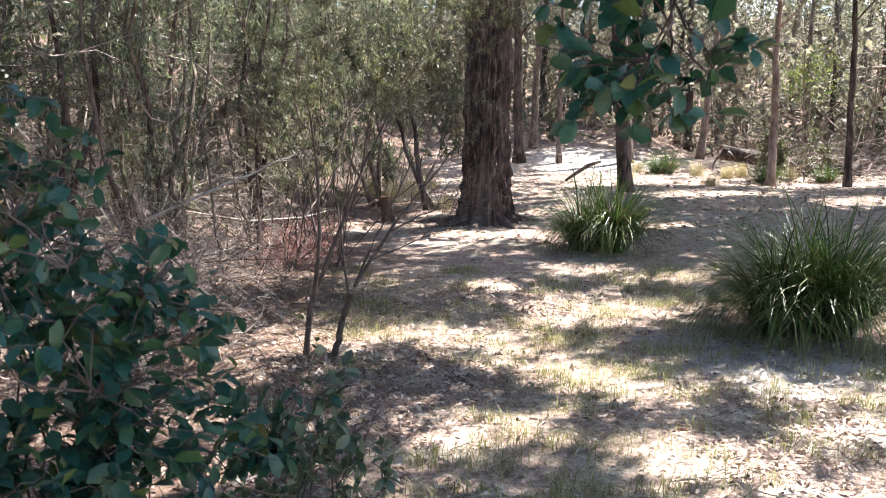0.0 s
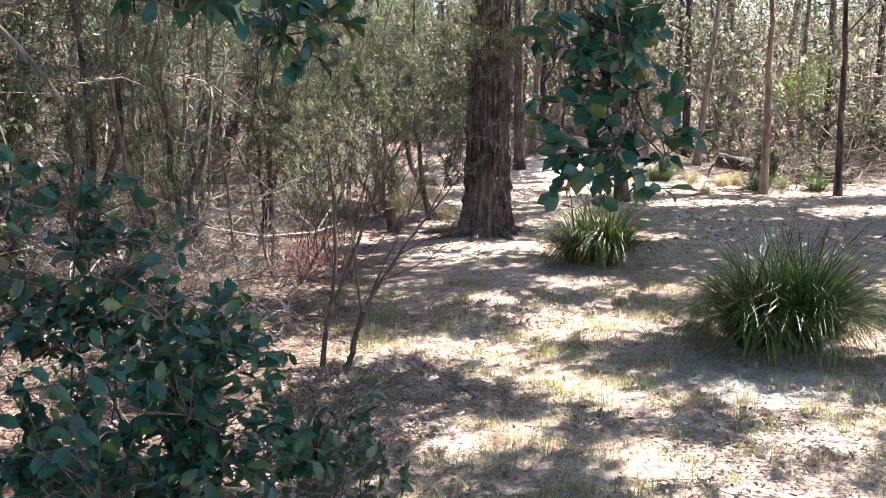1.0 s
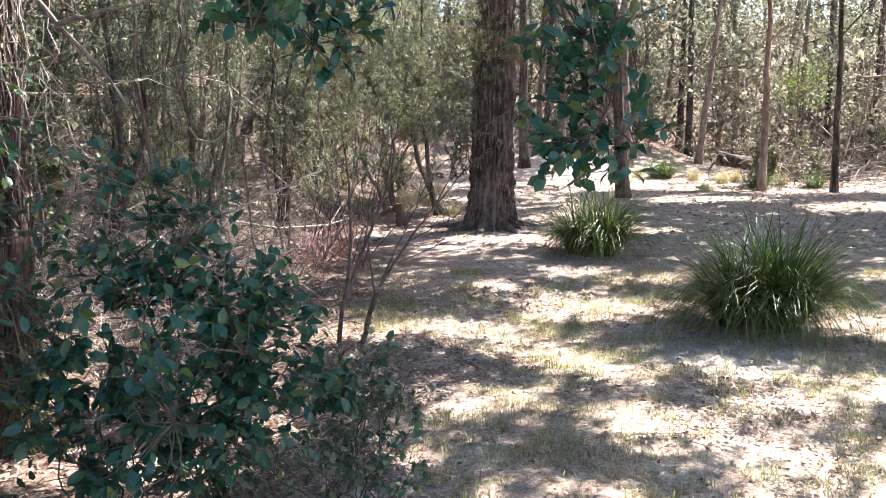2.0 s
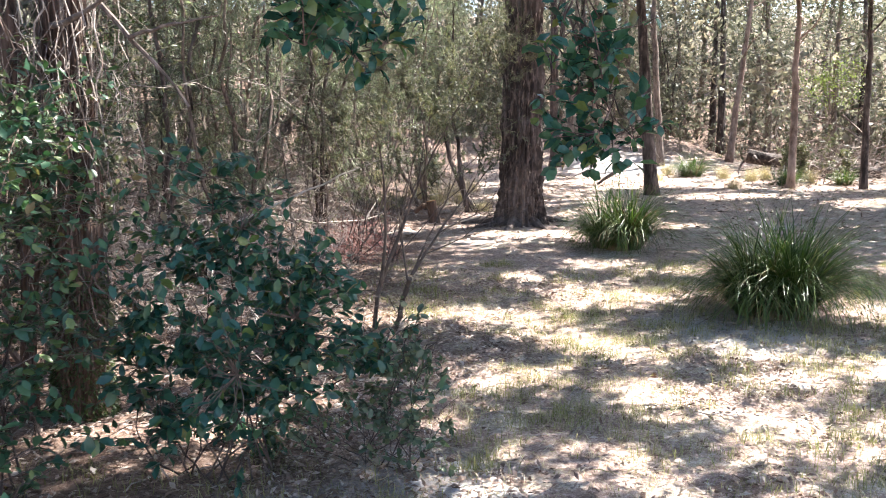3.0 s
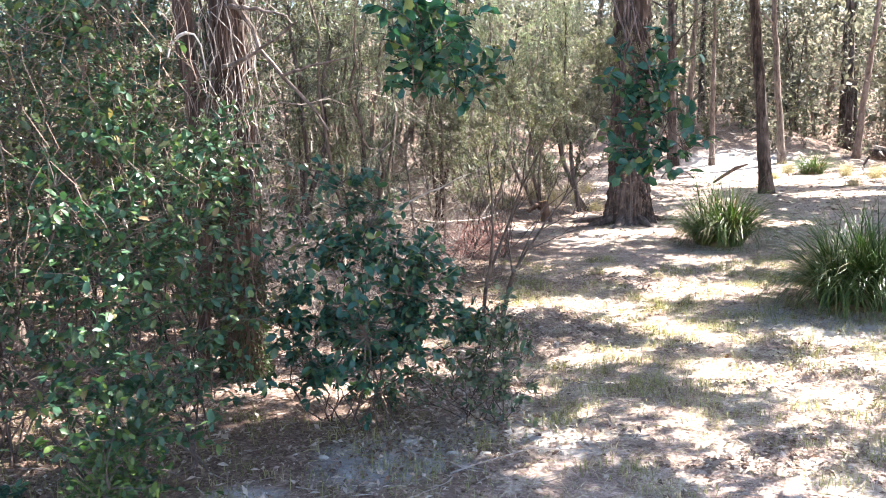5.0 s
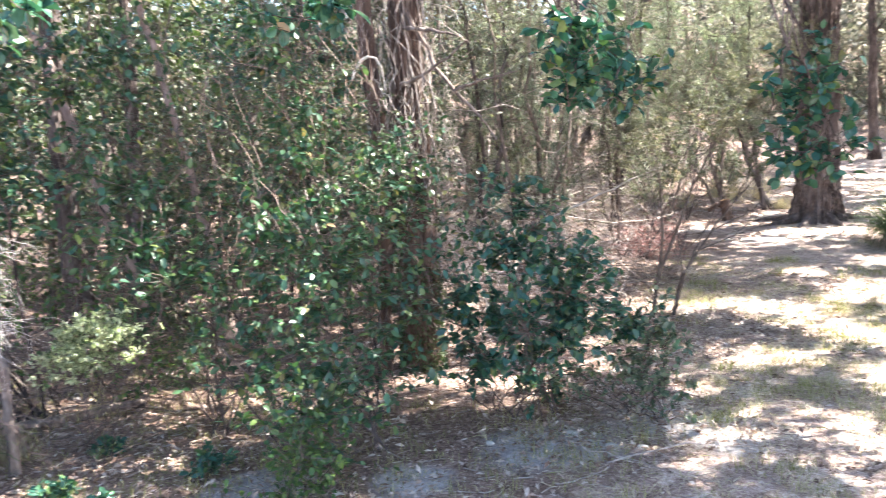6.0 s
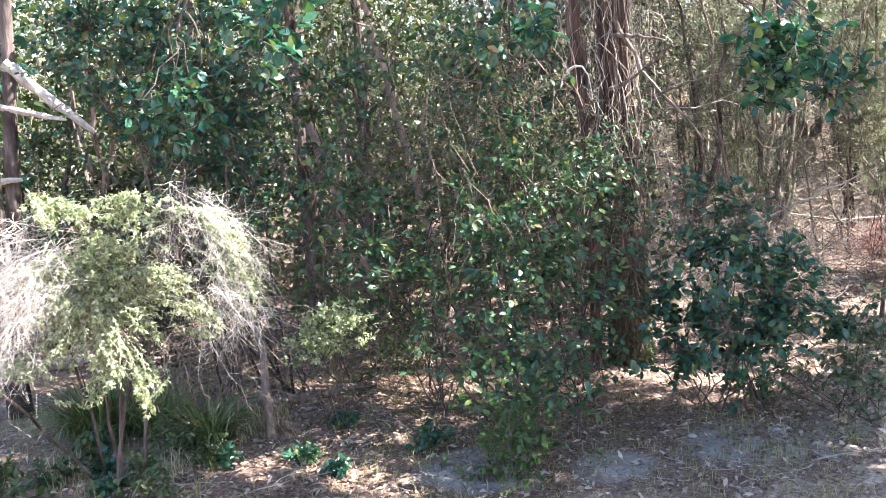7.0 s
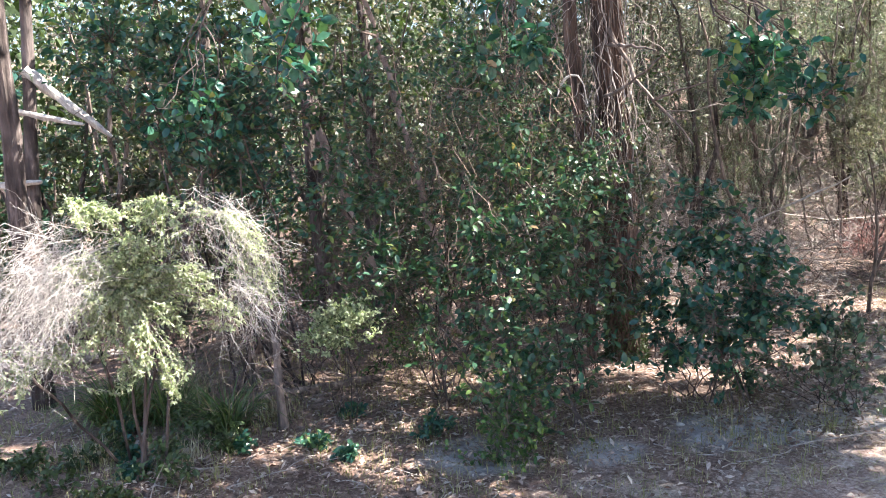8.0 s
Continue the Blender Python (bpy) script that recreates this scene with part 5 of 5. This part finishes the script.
# ---- the sunlit drooping bush and dead wood beside it ----
def sunny_bush():
    x, y = -4.0, -0.7
    z = float(gz(x, y))
    th = thing("drooping_bush", "sunlit arching bush with pale small leaves and bare grey twigs", "bush", (x, y, z))
    stems = []
    for ex, ey, ez in ((-3.5, -1.7, 1.75), (-3.25, -1.4, 1.97), (-3.0, -1.0, 1.95), (-2.85, -0.75, 1.85), (-3.15, -1.2, 1.5), (-3.6, -1.9, 1.5)):
        q = curve(np.array([[x + 0.1 * rng.normal(), y + 0.1 * rng.normal(), z]]), np.array([[ex, ey, ez]]), 12, 0.05)
        t = np.linspace(0, 1, 12)
        q[0, :, 2] = z + (ez - z) * np.sin(t * math.pi / 2) ** 0.9 + 0.02 * rng.normal(size=12) * t
        stems.append(q[0])
        part("stem", prisms(Geo(), q, np.linspace(0.011, 0.003, 12)[None], 6, 0.06), BARK_DARK, th)
    st = np.stack(stems)
    wood, green = Geo(), Geo()
    # leafy tongues that hang from the arch: centre, radii, twigs
    for c, r, n in (((-3.12, -1.3, 1.92), (0.22, 0.26, 0.09), 50), ((-2.98, -1.08, 1.82), (0.2, 0.22, 0.14), 50), ((-3.15, -1.38, 1.66), (0.16, 0.2, 0.16), 34), ((-3.02, -1.2, 1.45), (0.1, 0.13, 0.2), 44), ((-2.97, -1.22, 1.2), (0.09, 0.12, 0.17), 34), ((-2.86, -1.14, 1.07), (0.05, 0.07, 0.17), 22),
                    ((-3.2, -1.45, 1.24), (0.12, 0.16, 0.1), 30), ((-2.84, -0.95, 1.58), (0.12, 0.14, 0.09), 36), ((-2.62, -0.62, 1.52), (0.07, 0.1, 0.16), 20), ((-2.68, -0.72, 1.74), (0.12, 0.12, 0.12), 18), ((-2.72, -0.82, 1.34), (0.07, 0.09, 0.1), 14), ((-3.42, -1.75, 1.12), (0.14, 0.18, 0.12), 18), ((-3.08, -1.3, 1.04), (0.05, 0.06, 0.1), 8), ((-2.98, -1.14, 1.62), (0.16, 0.18, 0.14), 40), ((-2.9, -1.06, 1.36), (0.1, 0.12, 0.14), 30), ((-3.12, -1.4, 1.42), (0.12, 0.14, 0.14), 30)):
        tips = in_ellipsoid(n, c, r)
        s = join_from(st, tips)
        s = tips + (s - tips) * np.minimum(1, 0.4 / np.maximum(np.linalg.norm(s - tips, axis=1, keepdims=True), 1e-6))
        spray(wood, green, curve(s, tips, 6, 0.1, 0.2), 56, 0.03, 0.013, False, 0.15, 0.3, 0.0028)
    part("twigwork", wood, DEADWOOD, th, kind="stuff")
    part("foliage", green, LEAF_SUNNY, th, kind="stuff")
    # bare twigs that stream down: start, spread, direction, count
    for c, w, d, n in (((-3.15, -1.4, 1.78), (0.1, 0.12, 0.06), (-0.25, -0.45, -0.26), 46), ((-3.1, -1.36, 1.64), (0.08, 0.1, 0.06), (-0.25, -0.45, -0.24), 40), ((-2.78, -0.78, 1.93), (0.09, 0.1, 0.04), (0.12, 0.12, -0.12), 11), ((-2.72, -0.74, 1.85), (0.045, 0.05, 0.05), (0.08, 0.05, -0.42), 12), ((-2.74, -0.78, 1.48), (0.04, 0.05, 0.04), (0.14, 0.12, -0.18), 13), ((-2.95, -0.9, 1.88), (0.12, 0.14, 0.05), (0.1, 0.2, -0.15), 7)):
        s = np.array(c) + rng.normal(size=(n, 3)) * np.array(w)
        e = s + np.array(d) * rng.uniform(0.4, 1, (n, 1)) + rng.normal(size=(n, 3)) * 0.06
        q = curve(s, e, 7, 0.2, 0.25)
        g = prisms(Geo(), q, np.linspace(0.0015, 0.0008, 7)[None].repeat(n, 0), 3, caps=False)
        for sub, thin in ((6, 0.0009), (4, 0.0006)):
            a, tt = at_path(q, rng.uniform(0.15, 1, (len(q), sub)))
            a, tt = a.reshape(-1, 3), tt.reshape(-1, 3)
            q = curve(a, a + (tt * 0.7 + rng.normal(size=tt.shape) * 0.6 - UP * 0.25) * rng.uniform(0.05, 0.15, (len(a), 1)), 4, 0.12)
            prisms(g, q, np.linspace(thin, thin * 0.6, 4)[None].repeat(len(q), 0), 3, caps=False)
        part("dead_branch", g, PALE_TWIG, th, "bare pale grey twigs hanging down")
    # brown dead twigs in the hollow under the arch
    n = 80
    s = np.stack([rng.uniform(-3.4, -2.75, n), rng.uniform(-1.1, -0.5, n), rng.uniform(1.0, 1.5, n)], -1)
    e = s + rng.normal(size=(n, 3)) * np.array([0.18, 0.18, 0.1]) - UP * rng.uniform(0.1, 0.4, (n, 1))
    part("dead_branch", prisms(Geo(), curve(s, e, 6, 0.2), np.linspace(0.002, 0.0008, 6)[None].repeat(n, 0), 3, caps=False), TWIG, th, "brown dead twigs in the hollow")


def small_wood():
    # sawn stump with a side stub
    x, y = -0.87, 13.8
    z = float(gz(x, y)) - 0.03
    th = thing("stump", "short sawn stump with a side stub", "stump", (x, y, z))
    P = np.array([[x, y, z], [x - 0.02, y, z + 0.15], [x - 0.06, y, z + 0.42]])
    part("trunk", prisms(Geo(), P, np.array([0.12, 0.095, 0.09]), 14, 0.05), BARK_SHAGGY, th)
    part("cut_face", prisms(Geo(), np.array([[x - 0.06, y, z + 0.42], [x - 0.062, y, z + 0.43]]), np.array([0.085, 0.083]), 14), CUT_WOOD, th, "flat sawn top")
    part("stub", prisms(Geo(), np.array([[x - 0.05, y, z + 0.3], [x - 0.2, y - 0.03, z + 0.34], [x - 0.36, y - 0.03, z + 0.22]]), np.array([0.055, 0.048, 0.042]), 8, 0.06), BARK_SHAGGY, th)
    # pale dead branch across the thicket
    q = curve(np.array([[-3.15, 9.0, 0.78]]), np.array([[-1.1, 9.2, 1.66]]), 10, 0.02)
    th = thing("dead_branch", "long pale dead branch lying across the thicket", "branch", tuple(q[0, 0]))
    part("stem", prisms(Geo(), q, np.linspace(0.017, 0.006, 10)[None], 5, 0.08), PALE_TWIG, th)
    a, t = at_path(q, rng.uniform(0.4, 1, (1, 8)))
    tw = curve(a[0], a[0] + (t[0] + rng.normal(size=(8, 3)) * 0.5) * 0.35, 5, 0.1)
    for k in range(8):
        part("twig", prisms(Geo(), tw[k:k + 1], np.linspace(0.005, 0.002, 5)[None], 4), DEADWOOD, th)
    # leaning broken stem
    q = np.array([[-3.85, 0.42, 0.0], [-3.92, 0.47, 0.35], [-4.0, 0.55, 0.62], [-4.15, 0.62, 0.75], [-4.4, 0.7, 0.9]])
    q[:, 2] += gz(-3.85, 0.42)
    th = thing("broken_stem", "dark broken dead stem leaning beside the bush", "dead stem", tuple(q[0]))
    part("stem", prisms(Geo(), q, np.array([0.036, 0.032, 0.026, 0.016, 0.007]), 8, 0.1), BARK_GREY, th)
    # logs and sticks on the shady floor
    for p0, p1, r0, mat, label in (((-4.55, 0.7), (-4.05, 1.75), 0.045, BARK_GREY, "grey fallen log in the shady litter"), ((-8.2, 0.1), (-7.5, 1.5), 0.07, DEADWOOD, "pale fallen log behind the drooping bush"), ((-3.6, -1.15), (-3.3, -0.75), 0.012, DEADWOOD, "thin pale dead stick in the litter")):
        e = np.array([[*p0, float(gz(*p0)) + r0 * 1.2], [*p1, float(gz(*p1)) + r0 * 0.8]])
        q = curve(e[:1], e[1:], 10, 0.03)
        q[..., 2] = np.maximum(q[..., 2], gz(q[..., 0], q[..., 1]) + r0 * 0.6)
        th = thing("fallen_log", label, "log", tuple(q[0, 0]), "fallen logs")
        part("trunk", prisms(Geo(), q, np.linspace(r0, r0 * 0.7, 10)[None], 9, 0.08), mat, th)
        a, tt = at_path(q, np.array([[0.4, 0.75]]))
        for o, d in zip(a[0], tt[0]):
            part("limb", prisms(Geo(), curve(o[None], (o + d * 0.12 + rng.normal(size=3) * 0.08 + UP * 0.1)[None], 5, 0.08), np.linspace(r0 * 0.4, r0 * 0.15, 5)[None], 5, 0.08), mat, th)
    # fallen log on the far right
    q = curve(np.array([[7.9, 24.6, 1.35]]), np.array([[11.2, 23.2, 0.85]]), 12, 0.02)
    th = thing("fallen_log", "dark fallen log in the sunny far litter", "log", (7.9, 24.6, float(gz(7.9, 24.6))))
    part("trunk", prisms(Geo(), q, np.linspace(0.22, 0.15, 12)[None], 12, 0.06), BARK_DARK, th)
    for i in range(7):
        a, _ = at_path(q, np.array([[rng.random()]]))
        e = a[0] + rng.normal(size=(1, 3)) * np.array([0.8, 0.5, 0.5])
        part("limb", prisms(Geo(), curve(a[0], e, 6, 0.1), np.linspace(0.07, 0.02, 6)[None], 6, 0.08), BARK_DARK, th)
    # curved fallen branch on the track
    q = np.array([[3.1, 22.0, 0.0], [3.35, 22.0, 0.18], [3.7, 22.0, 0.4], [4.0, 22.0, 0.5]])
    q[:, 2] += float(gz(3.1, 22.0))
    th = thing("fallen_branch", "dark bent fallen branch on the sandy track", "branch", tuple(q[0]))
    part("stem", prisms(Geo(), q, np.array([0.03, 0.05, 0.05, 0.03]), 7, 0.05), BARK_DARK, th)
    for sx, sy, r in ((-0.89, 2.25, 0.035), (-0.6, 2.1, 0.03), (-0.4, 2.1, 0.03), (-1.35, 1.9, 0.028), (-1.9, 0.9, 0.03), (-1.1, 2.6, 0.02)):
        sz = float(gz(sx, sy))
        bm = bmesh.new()
        bmesh.ops.create_icosphere(bm, subdivisions=2, radius=1)
        for v in bm.verts:
            k = 1 + 0.25 * noise.noise(v.co * 1.7 + Vector((sx * 9, sy * 7, 0)))
            v.co = Vector((sx + v.co.x * r * k * 1.3, sy + v.co.y * r * k, sz + r * 0.25 + v.co.z * r * k * 0.55))
        me = bpy.data.meshes.new("stone")
        bm.to_mesh(me)
        bm.free()
        me.materials.append(STONE)
        tagged(new("stone", me), "small pale stone lying in the leaf litter", "stone", "small stones")
    # long thin twigs on the floor by the path
    for x0, y0, x1, y1 in ((-1.15, 2.3, -0.35, 1.75), (-0.75, 1.35, -0.5, 1.75), (-0.55, 1.75, 0.45, 2.1), (-3.3, -0.55, -3.0, 0.15), (-3.9, -0.6, -3.45, -0.3), (0.0, 3.5, 0.35, 4.3)):
        e = np.array([[x0, y0, float(gz(x0, y0)) + 0.015], [x1, y1, float(gz(x1, y1)) + 0.03]])
        q = curve(e[:1], e[1:], 9, 0.07)
        q[..., 2] = np.maximum(q[..., 2], gz(q[..., 0], q[..., 1]) + 0.008)
        th = thing("fallen_twig", "thin pale dry twig lying on the leaf litter", "twig", tuple(q[0, 0]), "fallen twigs")
        part("stem", prisms(Geo(), q, np.linspace(0.0055, 0.0025, 9)[None], 5, 0.08), DEADWOOD, th)
        a, tt = at_path(q, np.array([[0.45, 0.7]]))
        for o, d in zip(a[0], tt[0]):
            o2 = o + (d + rng.normal(size=3) * np.array([0.6, 0.6, 0.1])) * 0.18
            o2[2] = gz(o2[0], o2[1]) + 0.02
            part("side_twig", prisms(Geo(), curve(o[None], o2[None], 5, 0.08), np.linspace(0.004, 0.002, 5)[None], 4), DEADWOOD, th)
    # bright shrub and undergrowth of the far right
    g = Geo()
    th = thing("bright_shrub", "bushy young tree with bright yellow-green leaves", "young tree", (11.4, 27.5, float(gz(11.4, 27.5))))
    q = curve(np.array([[11.4, 27.5, float(gz(11.4, 27.5))]]), np.array([[11.3, 27.5, 4.6]]), 10, 0.02)
    part("stem", prisms(Geo(), q, np.linspace(0.05, 0.015, 10)[None], 7, 0.05), BARK_GREY, th)
    clumps(g, in_ellipsoid(60, (11.3, 27.5, 3.7), (1.3, 1.0, 1.0), 0.7), 0.4, 26, 0.09, 0.038)
    part("crown", g, LEAF_BRIGHT, th)


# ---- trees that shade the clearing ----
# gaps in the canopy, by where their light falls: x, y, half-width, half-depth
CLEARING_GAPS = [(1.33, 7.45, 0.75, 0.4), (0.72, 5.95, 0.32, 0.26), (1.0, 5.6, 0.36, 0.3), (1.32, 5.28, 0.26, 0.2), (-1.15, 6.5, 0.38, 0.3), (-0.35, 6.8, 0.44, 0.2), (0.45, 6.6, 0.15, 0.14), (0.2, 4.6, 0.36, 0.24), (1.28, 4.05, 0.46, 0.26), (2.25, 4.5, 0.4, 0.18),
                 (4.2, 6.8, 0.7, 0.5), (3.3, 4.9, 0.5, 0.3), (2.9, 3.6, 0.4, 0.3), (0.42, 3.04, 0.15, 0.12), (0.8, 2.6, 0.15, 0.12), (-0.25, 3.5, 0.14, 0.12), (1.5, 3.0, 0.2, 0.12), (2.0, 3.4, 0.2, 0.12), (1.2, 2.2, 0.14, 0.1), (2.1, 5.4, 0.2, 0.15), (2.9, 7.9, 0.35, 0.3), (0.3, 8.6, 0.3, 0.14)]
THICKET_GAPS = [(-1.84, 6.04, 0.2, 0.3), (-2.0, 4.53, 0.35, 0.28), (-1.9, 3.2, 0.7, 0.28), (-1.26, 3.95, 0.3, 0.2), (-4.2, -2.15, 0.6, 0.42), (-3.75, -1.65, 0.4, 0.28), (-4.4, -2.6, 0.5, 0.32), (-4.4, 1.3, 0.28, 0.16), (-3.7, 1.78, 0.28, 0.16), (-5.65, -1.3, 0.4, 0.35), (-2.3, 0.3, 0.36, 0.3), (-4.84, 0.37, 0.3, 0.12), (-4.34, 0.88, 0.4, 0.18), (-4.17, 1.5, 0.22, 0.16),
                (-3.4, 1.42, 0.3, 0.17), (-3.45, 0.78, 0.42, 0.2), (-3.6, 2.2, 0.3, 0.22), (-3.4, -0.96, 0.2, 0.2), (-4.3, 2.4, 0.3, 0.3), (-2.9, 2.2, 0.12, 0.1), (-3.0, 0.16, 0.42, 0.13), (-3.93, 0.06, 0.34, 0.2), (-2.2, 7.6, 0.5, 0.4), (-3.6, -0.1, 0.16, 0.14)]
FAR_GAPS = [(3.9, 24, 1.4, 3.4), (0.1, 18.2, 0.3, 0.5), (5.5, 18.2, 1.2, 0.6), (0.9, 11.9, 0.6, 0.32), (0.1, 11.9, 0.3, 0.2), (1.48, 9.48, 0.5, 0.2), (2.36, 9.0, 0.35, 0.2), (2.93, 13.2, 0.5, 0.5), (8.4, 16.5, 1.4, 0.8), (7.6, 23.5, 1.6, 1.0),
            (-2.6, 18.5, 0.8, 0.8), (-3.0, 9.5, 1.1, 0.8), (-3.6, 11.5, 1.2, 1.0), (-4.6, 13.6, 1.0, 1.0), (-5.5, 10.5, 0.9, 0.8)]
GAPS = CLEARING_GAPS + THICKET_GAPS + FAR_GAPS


def shade_trees():
    spots = [(8.5, 8.5, 0.2), (11.5, 12.5, 0.2), (7.5, 3.5, 0.18), (12.5, 18.5, 0.2), (4.5, 0.5, 0.16), (13.5, 7.5, 0.2), (-6.3, -0.15, 0.1), (-5.6, 2.6, 0.07), (-5.9, 3.8, 0.08), (-7.5, 4.5, 0.12), (4.2, 37, 0.16), (10.5, 39, 0.17), (15.5, 31, 0.15), (-2.5, 34, 0.15), (-9, 18, 0.14)]
    cl, fine = [[] for _ in spots], [[] for _ in spots]
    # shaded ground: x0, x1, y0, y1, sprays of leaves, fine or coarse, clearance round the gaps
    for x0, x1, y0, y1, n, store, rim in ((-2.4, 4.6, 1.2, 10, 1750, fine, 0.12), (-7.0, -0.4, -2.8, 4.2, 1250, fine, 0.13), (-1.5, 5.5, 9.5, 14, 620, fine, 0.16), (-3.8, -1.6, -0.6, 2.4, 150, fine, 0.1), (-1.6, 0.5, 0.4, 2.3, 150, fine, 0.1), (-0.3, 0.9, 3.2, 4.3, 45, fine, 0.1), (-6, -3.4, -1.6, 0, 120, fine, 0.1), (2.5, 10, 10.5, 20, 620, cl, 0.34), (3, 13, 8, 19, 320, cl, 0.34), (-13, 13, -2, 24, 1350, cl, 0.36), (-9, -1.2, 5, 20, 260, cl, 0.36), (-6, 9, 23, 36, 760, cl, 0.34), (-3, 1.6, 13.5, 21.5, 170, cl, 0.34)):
        made = 0
        while made < n:
            gx, gy = rng.uniform(x0, x1), rng.uniform(y0, y1)
            if gx < -1.2 and gy > 4.5 and rng.random() > 0.75 + 0.7 * math.sin(1.3 * gx + 0.5 * gy) * math.sin(1.1 * gy - 0.4 * gx):
                continue
            if -0.4 < gx < 3.4 and 1.5 < gy < 3.9 and rng.random() < 0.2:
                continue
            if gx > 6.5 and gy > 19.5 and rng.random() < 0.6:
                continue
            # the crowns are thicker in some places than in others
            if store is fine and rng.random() > 0.72 + (0.5 if gx > -1 else 0.2) * math.sin(2.1 * gx + 1.1 * gy) * math.sin(1.7 * gy - 0.9 * gx + 1):
                continue
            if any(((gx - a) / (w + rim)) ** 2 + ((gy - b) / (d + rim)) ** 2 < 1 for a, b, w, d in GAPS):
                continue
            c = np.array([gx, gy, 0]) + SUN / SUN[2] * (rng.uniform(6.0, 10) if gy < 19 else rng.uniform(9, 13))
            i = int(np.argmin([(c[0] - x) ** 2 + (c[1] - y) ** 2 for x, y, _ in spots]))
            store[i].append(c)
            made += 1
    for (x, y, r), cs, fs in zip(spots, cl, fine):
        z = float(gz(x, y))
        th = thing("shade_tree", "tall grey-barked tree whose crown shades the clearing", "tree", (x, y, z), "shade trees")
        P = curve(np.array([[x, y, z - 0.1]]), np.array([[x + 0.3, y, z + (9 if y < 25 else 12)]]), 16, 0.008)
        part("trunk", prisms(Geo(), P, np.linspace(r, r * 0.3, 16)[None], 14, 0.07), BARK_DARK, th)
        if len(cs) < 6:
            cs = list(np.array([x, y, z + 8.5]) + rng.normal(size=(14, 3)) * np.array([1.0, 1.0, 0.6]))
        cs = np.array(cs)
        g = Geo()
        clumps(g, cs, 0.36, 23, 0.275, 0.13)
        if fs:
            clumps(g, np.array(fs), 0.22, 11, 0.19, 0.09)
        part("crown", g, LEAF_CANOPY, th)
        near = cs[np.hypot(cs[:, 0] - x, cs[:, 1] - y) < 4.5]
        near = near[::3] if len(near) > 3 else np.array([[x + 1.5, y + 1, z + 8.5], [x - 1.2, y + 0.8, z + 8.8]])
        s = join_from(P, near)
        T = curve(s, near, 6, 0.1)
        part("limbwork", prisms(Geo(), T, np.linspace(0.022, 0.006, 6)[None].repeat(len(T), 0), 4), BARK_GREY, th)
    slender_tree((-4.9, 3.0, 0), (-5.39, 2.43, 2.63), 0.075, BARK_PINK, "pale leaning trunk in the shady thicket", bend=0.01, height=5, crown=0.6, leaf=LEAF_BUSH)
    slender_tree((-4.5, 3.5, 0), (-4.83, 2.88, 3.25), 0.055, BARK_PINK, "thin pale leaning trunk in the shady thicket", bend=0.01, height=5, crown=0.6, leaf=LEAF_BUSH)
    slender_tree((-8.8, 1.1, 0), (-8.44, 1.27, 4.17), 0.095, BARK_DARK, "straight grey-brown trunk among the dark leaves", bend=0.006, height=9, crown=0.6, leaf=LEAF_CANOPY)
    # pale dead branches beside that trunk
    for p0, p1, r0 in (((-8.62, 1.22, 3.42), (-8.2, 1.95, 2.62), 0.075), ((-8.7, 1.15, 2.95), (-8.0, 1.5, 2.75), 0.04), ((-9.3, 0.8, 2.1), (-8.5, 1.2, 2.15), 0.06)):
        q = curve(np.array([p0]), np.array([p1]), 8, 0.03)
        th = thing("dead_limb", "pale grey dead limb beside a trunk in the thicket", "branch", tuple(q[0, 0]), "dead limbs")
        part("stem", prisms(Geo(), q, r0 * np.array([[1, 0.84, 0.9, 0.72, 0.76, 0.6, 0.52, 0.32]]), 9, 0.13), PALE_TWIG, th)


near_shrubs()
vine_tree()
bare_stem_shrub()
sunny_bush()
small_wood()
shade_trees()
